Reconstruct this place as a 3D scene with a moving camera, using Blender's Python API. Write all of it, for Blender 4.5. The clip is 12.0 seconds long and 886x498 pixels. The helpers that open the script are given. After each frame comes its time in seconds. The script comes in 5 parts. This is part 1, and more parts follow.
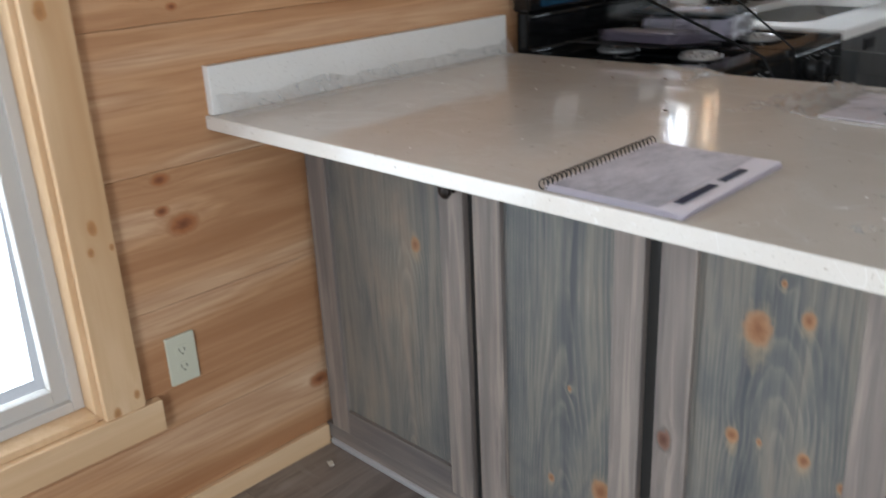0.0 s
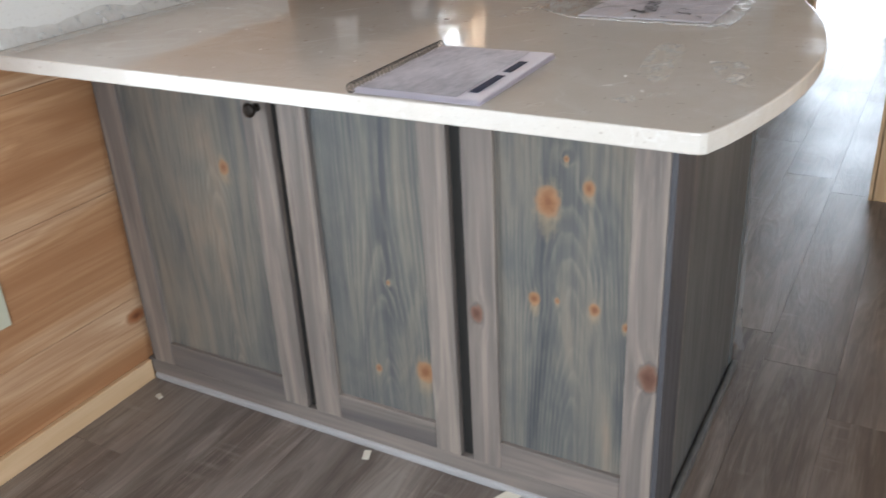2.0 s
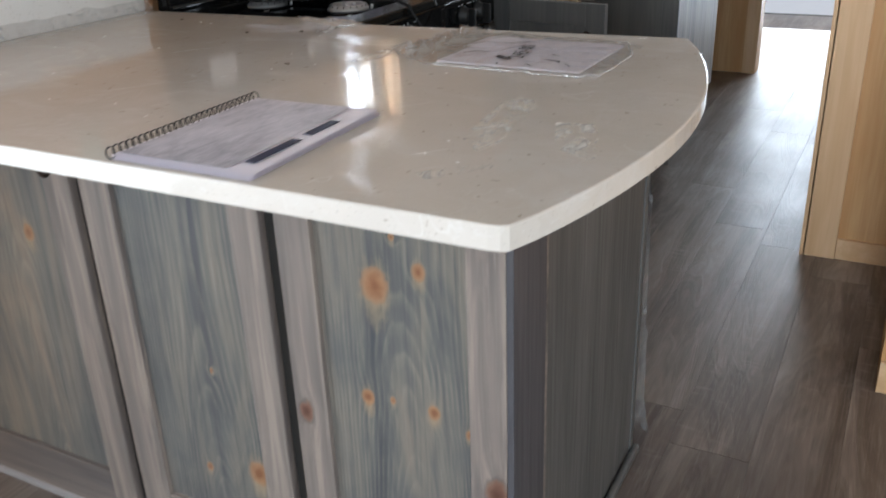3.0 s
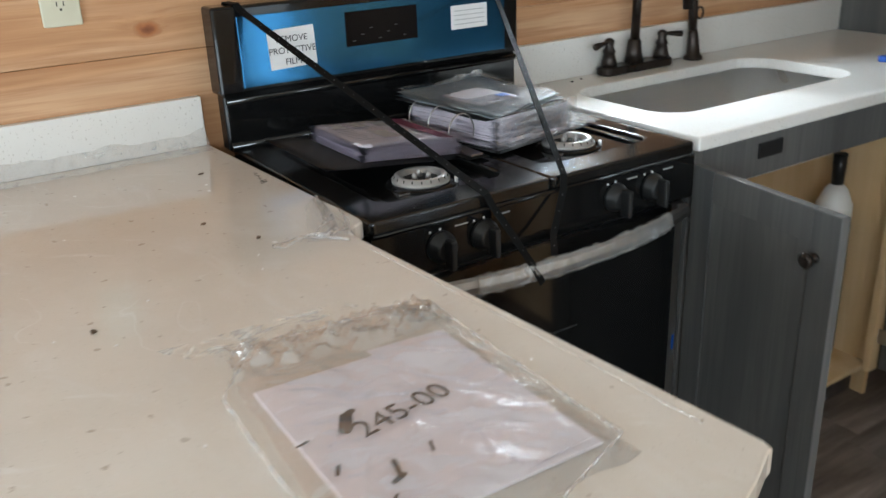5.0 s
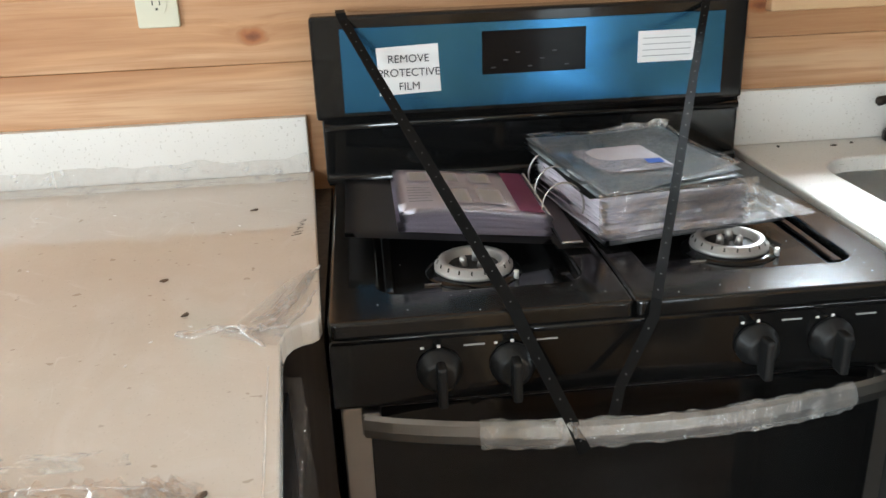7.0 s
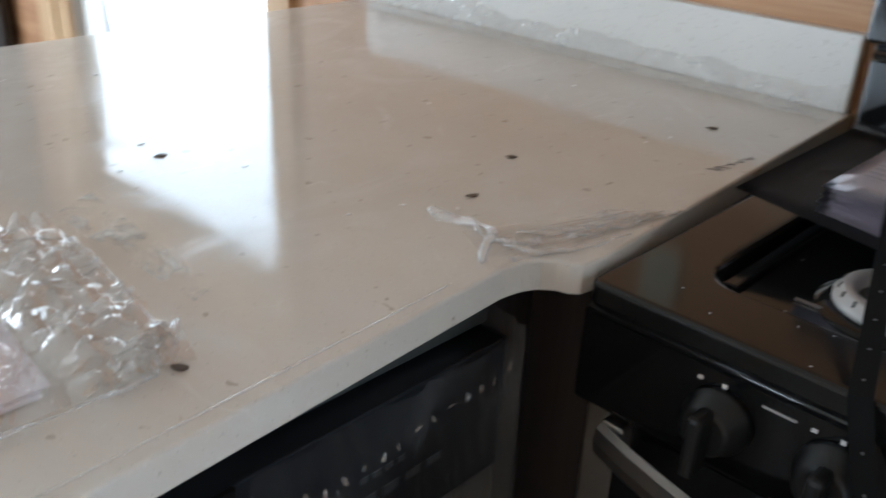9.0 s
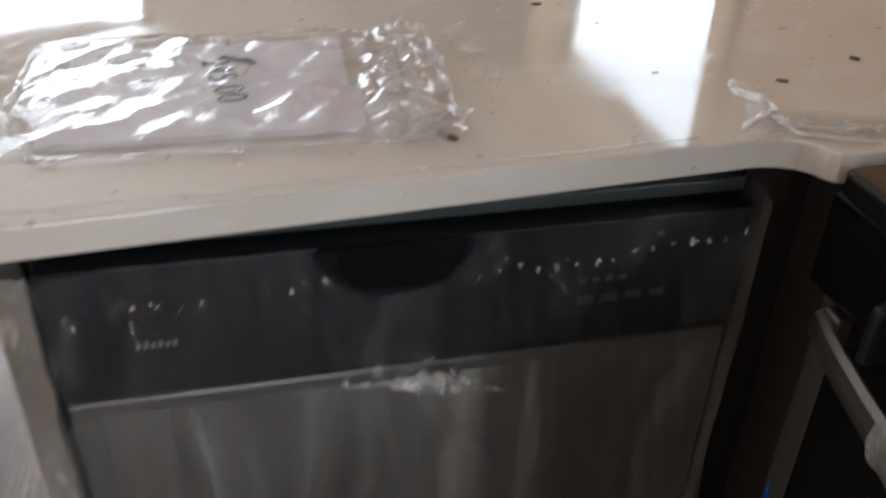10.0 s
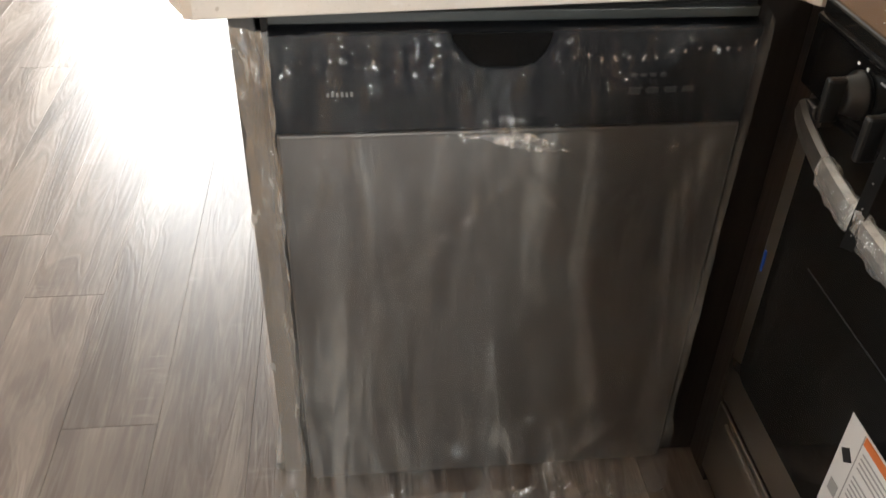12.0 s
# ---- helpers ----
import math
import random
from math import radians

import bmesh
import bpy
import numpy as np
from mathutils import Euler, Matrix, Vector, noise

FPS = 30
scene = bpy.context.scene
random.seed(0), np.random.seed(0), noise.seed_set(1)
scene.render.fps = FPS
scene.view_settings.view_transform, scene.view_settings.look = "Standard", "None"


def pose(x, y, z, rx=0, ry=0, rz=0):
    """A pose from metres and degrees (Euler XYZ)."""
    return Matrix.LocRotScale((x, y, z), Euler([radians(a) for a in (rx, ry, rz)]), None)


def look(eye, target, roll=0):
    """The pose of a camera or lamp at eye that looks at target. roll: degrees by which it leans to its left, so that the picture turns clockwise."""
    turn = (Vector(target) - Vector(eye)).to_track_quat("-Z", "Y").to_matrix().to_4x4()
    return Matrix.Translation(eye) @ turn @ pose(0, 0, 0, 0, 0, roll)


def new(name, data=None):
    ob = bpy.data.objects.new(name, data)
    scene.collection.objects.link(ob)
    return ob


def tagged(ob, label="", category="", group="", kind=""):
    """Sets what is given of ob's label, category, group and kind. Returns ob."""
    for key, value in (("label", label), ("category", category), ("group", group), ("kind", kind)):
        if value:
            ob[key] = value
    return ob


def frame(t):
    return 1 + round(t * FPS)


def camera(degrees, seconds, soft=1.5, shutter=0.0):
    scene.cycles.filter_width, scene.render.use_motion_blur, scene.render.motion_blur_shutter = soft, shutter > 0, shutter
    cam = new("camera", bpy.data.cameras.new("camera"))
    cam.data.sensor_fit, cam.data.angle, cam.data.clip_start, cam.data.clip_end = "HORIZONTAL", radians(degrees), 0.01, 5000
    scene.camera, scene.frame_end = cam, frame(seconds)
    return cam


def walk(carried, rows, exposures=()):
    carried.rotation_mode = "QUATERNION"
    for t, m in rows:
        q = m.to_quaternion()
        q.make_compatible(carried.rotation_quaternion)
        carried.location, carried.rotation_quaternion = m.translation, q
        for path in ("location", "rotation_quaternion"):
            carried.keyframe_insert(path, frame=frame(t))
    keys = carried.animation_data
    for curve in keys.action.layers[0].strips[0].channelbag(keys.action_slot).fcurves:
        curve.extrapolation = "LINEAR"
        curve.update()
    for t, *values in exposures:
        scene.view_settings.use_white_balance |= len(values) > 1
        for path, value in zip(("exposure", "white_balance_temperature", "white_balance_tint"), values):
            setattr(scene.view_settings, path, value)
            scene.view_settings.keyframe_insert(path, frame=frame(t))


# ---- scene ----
cam = camera(53.5, 12.0, shutter=0.35)
PATH = [
    (0, (-1.165, -1.65, 1.299), (0.145, -0.322, 0.577), -2.8),
    (0.5, (-1.319, -1.589, 1.285), (0.153, -0.536, 0.433), -2.9),
    (1, (-1.416, -1.595, 1.303), (0.079, -0.617, 0.406), -2.2),
    (1.5, (-1.418, -1.631, 1.284), (0.112, -0.682, 0.413), -2.2),
    (2, (-1.306, -1.685, 1.287), (0.247, -0.775, 0.415), -3.2),
    (2.5, (-1.132, -1.76, 1.267), (0.461, -0.899, 0.417), -2.2),
    (3, (-0.955, -1.77, 1.253), (0.65, -0.902, 0.435), -2.2),
    (3.2, (-0.872, -1.752, 1.269), (0.75, -0.884, 0.483), -2.8),
    (4.8, (0.056, -1.817, 1.394), (1.118, -0.309, 0.622), -2.9),
    (5, (0.173, -1.79, 1.385), (1.172, -0.228, 0.634), -2.4),
    (5.5, (0.449, -1.782, 1.366), (1.101, -0.046, 0.617), -0.8),
    (6, (0.632, -1.722, 1.35), (1.118, 0.063, 0.591), -1.3),
    (6.5, (0.744, -1.647, 1.347), (1.09, 0.181, 0.613), -1.2),
    (6.7, (0.788, -1.617, 1.363), (1.044, 0.231, 0.64), -1.6),
    (8.3, (0.975, -1.312, 1.279), (0.545, 0.462, 0.46), 0.4),
    (8.5, (1.026, -1.252, 1.255), (0.358, 0.456, 0.456), 2.2),
    (9, (1.123, -1.187, 1.24), (-0.108, 0.121, 0.361), 2.7),
    (9.5, (1.216, -1.087, 1.25), (-0.305, -0.278, 0.235), 0.4),
    (10, (1.347, -1.12, 1.242), (-0.293, -0.735, 0.164), 1.5),
    (10.5, (1.441, -1.158, 1.271), (-0.114, -0.971, 0.027), 0.9),
    (11, (1.495, -1.207, 1.254), (0.023, -0.985, -0.082), 1.1),
    (11.5, (1.649, -1.18, 1.271), (0.14, -0.997, -0.029), 1.5),
    (12, (1.745, -1.201, 1.274), (0.147, -1.018, 0.085), 1.5),
]
EXPOSURE = [(0, -0.62, 5750, 8), (1, -0.38, 5800, 8), (2.5, -0.35, 5800, 8), (3.2, -0.45, 5800, 8), (4.8, 0.25, 5700, 3), (5.5, 0.3, 5800, 2), (6, 0.5, 5850, 3), (6.5, 0.58, 5950, 4),
            (8.3, 0.68, 5550, 3), (8.5, 0.75, 5450, 3), (9, -0.15, 5450, 4), (9.5, -0.35, 5550, 5), (10, -0.22, 5900, 9), (10.5, 0.35, 6300, 9), (11, 0.68, 6450, 9), (11.5, 0.6, 6550, 9), (12, 0.58, 6650, 9)]
walk(cam, [(t, look(*p)) for t, *p in PATH], EXPOSURE)

# ---- light ----
world = bpy.data.worlds.new("sky")
scene.world = world
world.use_nodes = True
_sky = world.node_tree.nodes.new("ShaderNodeTexSky")
_sky.sky_type = "NISHITA"
_sky.sun_disc = False
_sky.sun_elevation = radians(44)
_sky.sun_rotation = radians(107)
_sky.air_density, _sky.dust_density = 1.0, 3.0
_bg = world.node_tree.nodes["Background"]
_bg.inputs["Strength"].default_value = 0.12
world.node_tree.links.new(_sky.outputs[0], _bg.inputs["Color"])

sun_data = bpy.data.lights.new("sun", "SUN")
sun_data.energy, sun_data.angle, sun_data.color = 2.2, radians(12), (1.0, 0.95, 0.88)
new("sun", sun_data).matrix_world = look((5, -1.5, 5), (0, 0, 0))


def window_light(name, eye, target, w, h, power, colour=(0.93, 0.97, 1.0)):
    """Sky light that enters through an opening."""
    d = bpy.data.lights.new(name, "AREA")
    d.shape, d.size, d.size_y, d.energy, d.color = "RECTANGLE", w, h, power, colour
    new(name, d).matrix_world = look(eye, target)


window_light("sky_light_dining", (-1.16, 0.16, 1.06), (-1.1, -1, 0.95), 1.13, 1.42, 28)
window_light("sky_light_sink", (1.80, 0.16, 1.385), (1.80, -1, 1.1), 0.30, 0.24, 42)
window_light("sky_light_patio", (-3.36, -2.2, 1.1), (0, -2.0, 0.9), 1.1, 1.9, 125)
window_light("sky_light_hall", (6.02, -1.3, 0.97), (0, -1.3, 0.97), 1.3, 1.93, 75)
window_light("sky_light_south", (-0.9, -4.17, 1.4), (-0.2, 0, 0.8), 1.1, 1.1, 38)
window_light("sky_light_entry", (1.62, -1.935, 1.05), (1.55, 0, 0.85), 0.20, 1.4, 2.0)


# ---- materials ----
class Nodes:
    """A small builder of node materials."""

    def __init__(self, name):
        self.mat = bpy.data.materials.new(name)
        self.mat.use_nodes = True
        self.t = self.mat.node_tree
        self.bsdf = self.t.nodes["Principled BSDF"]
        self.out = self.t.nodes["Material Output"]
        self._c = None

    def n(self, kind, **props):
        node = self.t.nodes.new(kind)
        for k, v in props.items():
            if k == "operation":
                node.operation = v
            elif k == "blend":
                node.data_type, node.blend_type = "RGBA", v
        return node

    def put(self, socket, v):
        if isinstance(v, bpy.types.NodeSocket):
            self.t.links.new(v, socket)
        elif isinstance(v, (tuple, list)) and len(v) == 3 and socket.type == "RGBA":
            socket.default_value = (*v, 1)
        else:
            socket.default_value = v

    def coords(self):
        if self._c is None:
            self._c = self.n("ShaderNodeTexCoord").outputs["Object"]
        return self._c

    def math(self, op, a, b=0.0, clamp=False):
        m = self.n("ShaderNodeMath", operation=op)
        m.use_clamp = clamp
        self.put(m.inputs[0], a)
        self.put(m.inputs[1], b)
        return m.outputs[0]

    def vec(self, op, a, b):
        m = self.n("ShaderNodeVectorMath", operation=op)
        self.put(m.inputs[0], a)
        self.put(m.inputs[1], b)
        return m.outputs["Value"] if op in ("DISTANCE", "LENGTH") else m.outputs[0]

    def noise(self, vector, scale=5.0, detail=4.0, rough=0.55, distort=0.0):
        t = self.n("ShaderNodeTexNoise")
        self.put(t.inputs["Vector"], vector)
        t.inputs["Scale"].default_value = scale
        t.inputs["Detail"].default_value = detail
        t.inputs["Roughness"].default_value = rough
        t.inputs["Distortion"].default_value = distort
        return t.outputs["Fac"]

    def ramp(self, fac, stops):
        r = self.n("ShaderNodeValToRGB")
        e = r.color_ramp.elements
        while len(e) < len(stops):
            e.new(0.5)
        for el, (p, c) in zip(e, stops):
            el.position = p
            el.color = (*c, 1) if isinstance(c, tuple) else (c, c, c, 1)
        self.put(r.inputs[0], fac)
        return r.outputs[0]

    def mix(self, fac, a, b, blend="MIX"):
        m = self.n("ShaderNodeMix", blend=blend)
        self.put(m.inputs[0], fac)
        self.put(m.inputs[6], a)
        self.put(m.inputs[7], b)
        return m.outputs[2]

    def bump(self, height, strength=0.2, dist=0.002):
        b = self.n("ShaderNodeBump")
        b.inputs["Strength"].default_value = strength
        b.inputs["Distance"].default_value = dist
        self.put(b.inputs["Height"], height)
        self.put(self.bsdf.inputs["Normal"], b.outputs[0])

    def set(self, **kw):
        names = {"color": "Base Color", "rough": "Roughness", "metal": "Metallic", "coat": "Coat Weight",
                 "spec": "Specular IOR Level", "coat_rough": "Coat Roughness", "alpha": "Alpha"}
        for k, v in kw.items():
            self.put(self.bsdf.inputs[names[k]], v)
        return self.mat


def stretched(m, axis, along, across):
    s = [across] * 3
    s["xyz".index(axis)] = along
    return m.vec("MULTIPLY", m.coords(), tuple(s))


def wood(name, axis, light, mid, dark, rough=0.5, knots=(), plane="xz", knot_in=(0.12, 0.045, 0.015), knot_rim=(0.42, 0.19, 0.06),
         streak=None, shift=True, gloss=0.3, contrast=1.0, knot_mix=0.8, heart=0.25, swirl_by=0.018):
    """Sawn wood, its grain along an axis; knots are (u, v, radius) on the plane's two axes."""
    m = Nodes(name)
    base = m.coords()
    if shift:
        info = m.n("ShaderNodeObjectInfo")
        off = m.math("MULTIPLY", info.outputs["Random"], 7.0)
        comb = m.n("ShaderNodeCombineXYZ")
        for i in range(3):
            m.put(comb.inputs[i], off)
        base = m.vec("ADD", base, comb.outputs[0])
    field = None
    for u, v, r in knots:
        p = [0.0, 0.0, 0.0]
        s = [0.0, 0.0, 0.0]
        for ax, val in zip(plane, (u, v)):
            i = "xyz".index(ax)
            k = (0.62 if ax == axis else 1.0) / r
            p[i], s[i] = val * k, k
        d = m.vec("DISTANCE", m.vec("MULTIPLY", m.coords(), tuple(s)), tuple(p))
        field = d if field is None else m.math("MINIMUM", field, d)
    grain_at = base
    if field is not None:
        swirl = m.math("POWER", 2.718, m.math("MULTIPLY", field, -0.8))
        comb = m.n("ShaderNodeCombineXYZ")
        for i, ax in enumerate("xyz"):
            m.put(comb.inputs[i], 0.0 if ax == axis else m.math("MULTIPLY", swirl, swirl_by))
        grain_at = m.vec("ADD", base, comb.outputs[0])
    sc = [1.0, 1.0, 1.0]
    sc["xyz".index(axis)] = 0.09
    broad = m.noise(m.vec("MULTIPLY", grain_at, tuple(sc)), 9.0, 3.0, 0.5, 0.25)
    sc["xyz".index(axis)] = 0.035
    fine = m.noise(m.vec("MULTIPLY", grain_at, tuple(sc)), 95.0, 5.0, 0.65, 0.35)
    rings = m.math("FRACT", m.math("MULTIPLY", broad, 11.0))
    rings = m.math("ABSOLUTE", m.math("SUBTRACT", rings, 0.5))
    col = m.ramp(broad, [(0.28, dark), (0.5, mid), (0.74, light)])
    col = m.mix(m.math("MULTIPLY", rings, 0.55 * contrast), col, dark)
    col = m.mix(m.math("MULTIPLY", m.ramp(fine, [(0.42, 0.0), (0.75, 1.0)]), 0.55 * contrast), col, dark)
    if streak:
        sc["xyz".index(axis)] = 0.05
        warm = m.noise(m.vec("MULTIPLY", m.vec("ADD", grain_at, (3.1, 1.7, 5.3)), tuple(sc)), 30.0, 5.0, 0.65, 0.9)
        col = m.mix(m.ramp(warm, [(0.50, 0.0), (0.62, 0.75)]), col, streak)
        wide = m.noise(m.vec("MULTIPLY", m.vec("ADD", grain_at, (9.1, 4.7, 1.3)), tuple(sc)), 8.0, 3.0, 0.6, 0.6)
        col = m.mix(m.ramp(wide, [(0.50, 0.0), (0.68, 0.45)]), col, streak)
    blotch = m.noise(base, 2.6, 3.0, 0.6)
    col = m.mix(0.35, col, m.mix(0.5, col, m.ramp(blotch, [(0.3, 0.72), (0.7, 1.0)]), "MULTIPLY"))
    if field is not None:
        lumpy = m.noise(m.coords(), 55.0, 3.0, 0.6)
        wob = m.math("ADD", field, m.math("MULTIPLY", m.math("SUBTRACT", m.math("ADD", fine, lumpy), 1.0), 0.55))
        col = m.mix(m.ramp(wob, [(0.70, 0.0), (0.86, 0.55), (1.0, 0.2), (1.35, 0.0)]), col, dark)
        col = m.mix(m.ramp(wob, [(0.62, knot_mix), (0.74, knot_mix * 0.7), (0.90, 0.0)]), col, knot_rim)
        col = m.mix(m.ramp(wob, [(0.08, heart), (0.34, heart * 0.6), (0.60, 0.0)]), col, knot_in)
    m.bump(m.math("ADD", m.math("MULTIPLY", fine, 0.6), m.math("MULTIPLY", rings, 0.3)), 0.25, 0.0012)
    return m.set(color=col, rough=m.ramp(fine, [(0.3, rough - 0.08), (0.7, rough + 0.1)]), spec=gloss)


PINE = ((0.68, 0.48, 0.31), (0.53, 0.305, 0.155), (0.34, 0.155, 0.065))
pine_wall = wood("pine_wall_boards", "x", *PINE, rough=0.48, shift=True, knot_mix=0.9, heart=0.75, knot_rim=(0.34, 0.125, 0.045), knot_in=(0.11, 0.035, 0.016), contrast=1.3,
                 knots=((-0.346, 0.805, 0.016), (-0.353, 0.738, 0.013), (-0.31, 0.699, 0.027), (-0.004, 0.190, 0.022), (0.652, 1.16, 0.017), (-0.261, 1.142, 0.009),
                        (-0.30, 1.17, 0.013), (-0.455, 0.30, 0.012), (-0.72, 0.17, 0.016), (0.10, 1.20, 0.02), (1.56, 1.17, 0.016),
                        (-1.0, 0.12, 0.02), (2.4, 1.2, 0.022)))
pine_plain = wood("pine_boards", "z", (0.68, 0.46, 0.25), (0.61, 0.385, 0.18), (0.47, 0.255, 0.10), rough=0.5)
pine_trim = wood("pine_casing", "z", (0.73, 0.53, 0.33), (0.67, 0.455, 0.26), (0.53, 0.32, 0.155), rough=0.45, shift=False, contrast=0.6,
                 knots=((-0.512, 0.751, 0.012), (-0.523, 0.703, 0.008), (-0.480, 0.702, 0.006), (-0.487, 0.37, 0.008), (-0.527, 1.163, 0.014), (-0.535, 0.345, 0.010)))
pine_trim_x = wood("pine_sill_boards", "x", (0.73, 0.53, 0.33), (0.67, 0.455, 0.26), (0.53, 0.32, 0.155), rough=0.45, contrast=0.6)
pine_raw = wood("raw_cabinet_plywood", "z", (0.72, 0.56, 0.34), (0.66, 0.48, 0.27), (0.55, 0.37, 0.18), rough=0.6, contrast=0.5)

GREY = ((0.205, 0.196, 0.176), (0.138, 0.140, 0.131), (0.060, 0.066, 0.068))
def panel_material():
    """Plain-sawn pine under a thin grey stain: cathedral rings, pale growth lines, orange knots."""
    m = Nodes("grey_stained_pine")
    c = m.coords()
    sep = m.n("ShaderNodeSeparateXYZ")
    m.put(sep.inputs[0], c)
    y, z = sep.outputs[1], sep.outputs[2]
    across = None
    for centre in (-0.33, -0.775, -1.175):
        d = m.math("ABSOLUTE", m.math("SUBTRACT", y, centre))
        across = d if across is None else m.math("MINIMUM", across, d)
    field, halo = None, None
    for u, v, rad in ((-0.376, 0.641, 0.0155), (-0.854, 0.247, 0.023), (-1.105, 0.481, 0.0135), (-1.131, 0.682, 0.026), (-1.207, 0.717, 0.0125),
                      (-1.222, 0.485, 0.0115), (-0.736, 0.225, 0.0085), (-1.282, 0.461, 0.008), (-0.779, 0.445, 0.005), (-1.165, 0.765, 0.006), (-1.150, 0.487, 0.006)):
        k = 1.0 / rad
        d = m.vec("DISTANCE", m.vec("MULTIPLY", c, (0.0, k, k * 0.78)), (0.0, u * k, v * k * 0.78))
        e = m.vec("DISTANCE", m.vec("MULTIPLY", c, (0.0, k * 0.85, k * 0.40)), (0.0, u * k * 0.85, (v - rad * 0.5) * k * 0.40))
        field = d if field is None else m.math("MINIMUM", field, d)
        halo = e if halo is None else m.math("MINIMUM", halo, e)
    swirl = m.math("POWER", 2.718, m.math("MULTIPLY", field, -0.7))
    slow = m.noise(m.vec("MULTIPLY", c, (1.0, 0.8, 0.22)), 5.0, 1.0, 0.4)
    depth = m.math("ADD", m.math("MULTIPLY", m.math("SUBTRACT", slow, 0.35), 0.12), m.math("MULTIPLY", z, 0.06))
    radius = m.math("SQRT", m.math("ADD", m.math("MULTIPLY", across, across), m.math("MULTIPLY", depth, depth)))
    ripple = m.noise(m.vec("MULTIPLY", c, (1.0, 1.0, 0.06)), 40.0, 3.0, 0.6)
    radius = m.math("ADD", radius, m.math("ADD", m.math("MULTIPLY", swirl, 0.012), m.math("MULTIPLY", ripple, 0.005)))
    ring = m.math("FRACT", m.math("MULTIPLY", radius, 150.0))
    fine = m.noise(m.vec("MULTIPLY", c, (1.0, 1.0, 0.03)), 130.0, 5.0, 0.65, 0.3)
    broad = m.noise(m.vec("MULTIPLY", c, (1.0, 1.0, 0.16)), 11.0, 4.0, 0.6, 0.7)
    cloud = m.noise(c, 7.0, 4.0, 0.6, 0.5)
    col = m.ramp(broad, [(0.30, (0.064, 0.067, 0.070)), (0.46, (0.110, 0.108, 0.100)), (0.58, (0.165, 0.148, 0.122)), (0.72, (0.225, 0.180, 0.135))])
    lines = m.math("MULTIPLY", m.ramp(ring, [(0.40, 0.0), (0.84, 1.0), (0.97, 0.2), (1.0, 0.0)]), m.ramp(cloud, [(0.36, 0.05), (0.68, 0.62)]))
    col = m.mix(lines, col, (0.27, 0.235, 0.18))
    col = m.mix(m.ramp(fine, [(0.50, 0.0), (0.72, 0.55)]), col, (0.052, 0.058, 0.064))
    col = m.mix(m.ramp(fine, [(0.28, 0.35), (0.42, 0.0)]), col, (0.27, 0.24, 0.195))
    lumpy = m.noise(c, 48.0, 3.0, 0.6)
    wob = m.math("ADD", field, m.math("MULTIPLY", m.math("SUBTRACT", lumpy, 0.5), 0.55))
    glow = m.math("ADD", halo, m.math("MULTIPLY", m.math("SUBTRACT", m.math("ADD", fine, lumpy), 1.0), 0.8))
    col = m.mix(m.ramp(glow, [(0.40, 0.55), (0.75, 0.22), (1.15, 0.0)]), col, (0.33, 0.245, 0.145))
    col = m.mix(m.ramp(wob, [(0.60, 0.85), (0.86, 0.5), (1.10, 0.0)]), col, m.mix(lumpy, (0.20, 0.10, 0.05), (0.40, 0.20, 0.085)))
    col = m.mix(m.ramp(wob, [(0.15, 0.7), (0.45, 0.35), (0.7, 0.0)]), col, (0.15, 0.055, 0.022))
    m.bump(m.math("ADD", m.math("MULTIPLY", fine, 0.6), m.math("MULTIPLY", ring, 0.25)), 0.25, 0.0012)
    return m.set(color=col, rough=m.ramp(fine, [(0.3, 0.36), (0.7, 0.5)]), spec=0.4)


stain_panel = panel_material()
stain_frame = wood("grey_stained_frame", "z", (0.295, 0.240, 0.200), (0.215, 0.178, 0.150), (0.092, 0.082, 0.078), rough=0.42, plane="yz",
                   knot_in=(0.07, 0.025, 0.018), heart=0.75, knot_mix=0.95, knot_rim=(0.16, 0.085, 0.055), shift=False, streak=(0.30, 0.245, 0.20), gloss=0.4,
                   knots=((-1.330, 0.373, 0.023), (-0.988, 0.427, 0.016)))
stain_rail = wood("grey_stained_rail", "y", (0.295, 0.240, 0.200), (0.215, 0.178, 0.150), (0.092, 0.082, 0.078), rough=0.42, gloss=0.4)
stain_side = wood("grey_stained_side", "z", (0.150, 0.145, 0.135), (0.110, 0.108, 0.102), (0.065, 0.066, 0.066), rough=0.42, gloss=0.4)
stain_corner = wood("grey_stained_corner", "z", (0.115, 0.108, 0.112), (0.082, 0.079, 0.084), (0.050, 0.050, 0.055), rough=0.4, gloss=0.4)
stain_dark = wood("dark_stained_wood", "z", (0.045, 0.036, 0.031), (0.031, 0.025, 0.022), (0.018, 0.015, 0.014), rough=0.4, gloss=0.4)


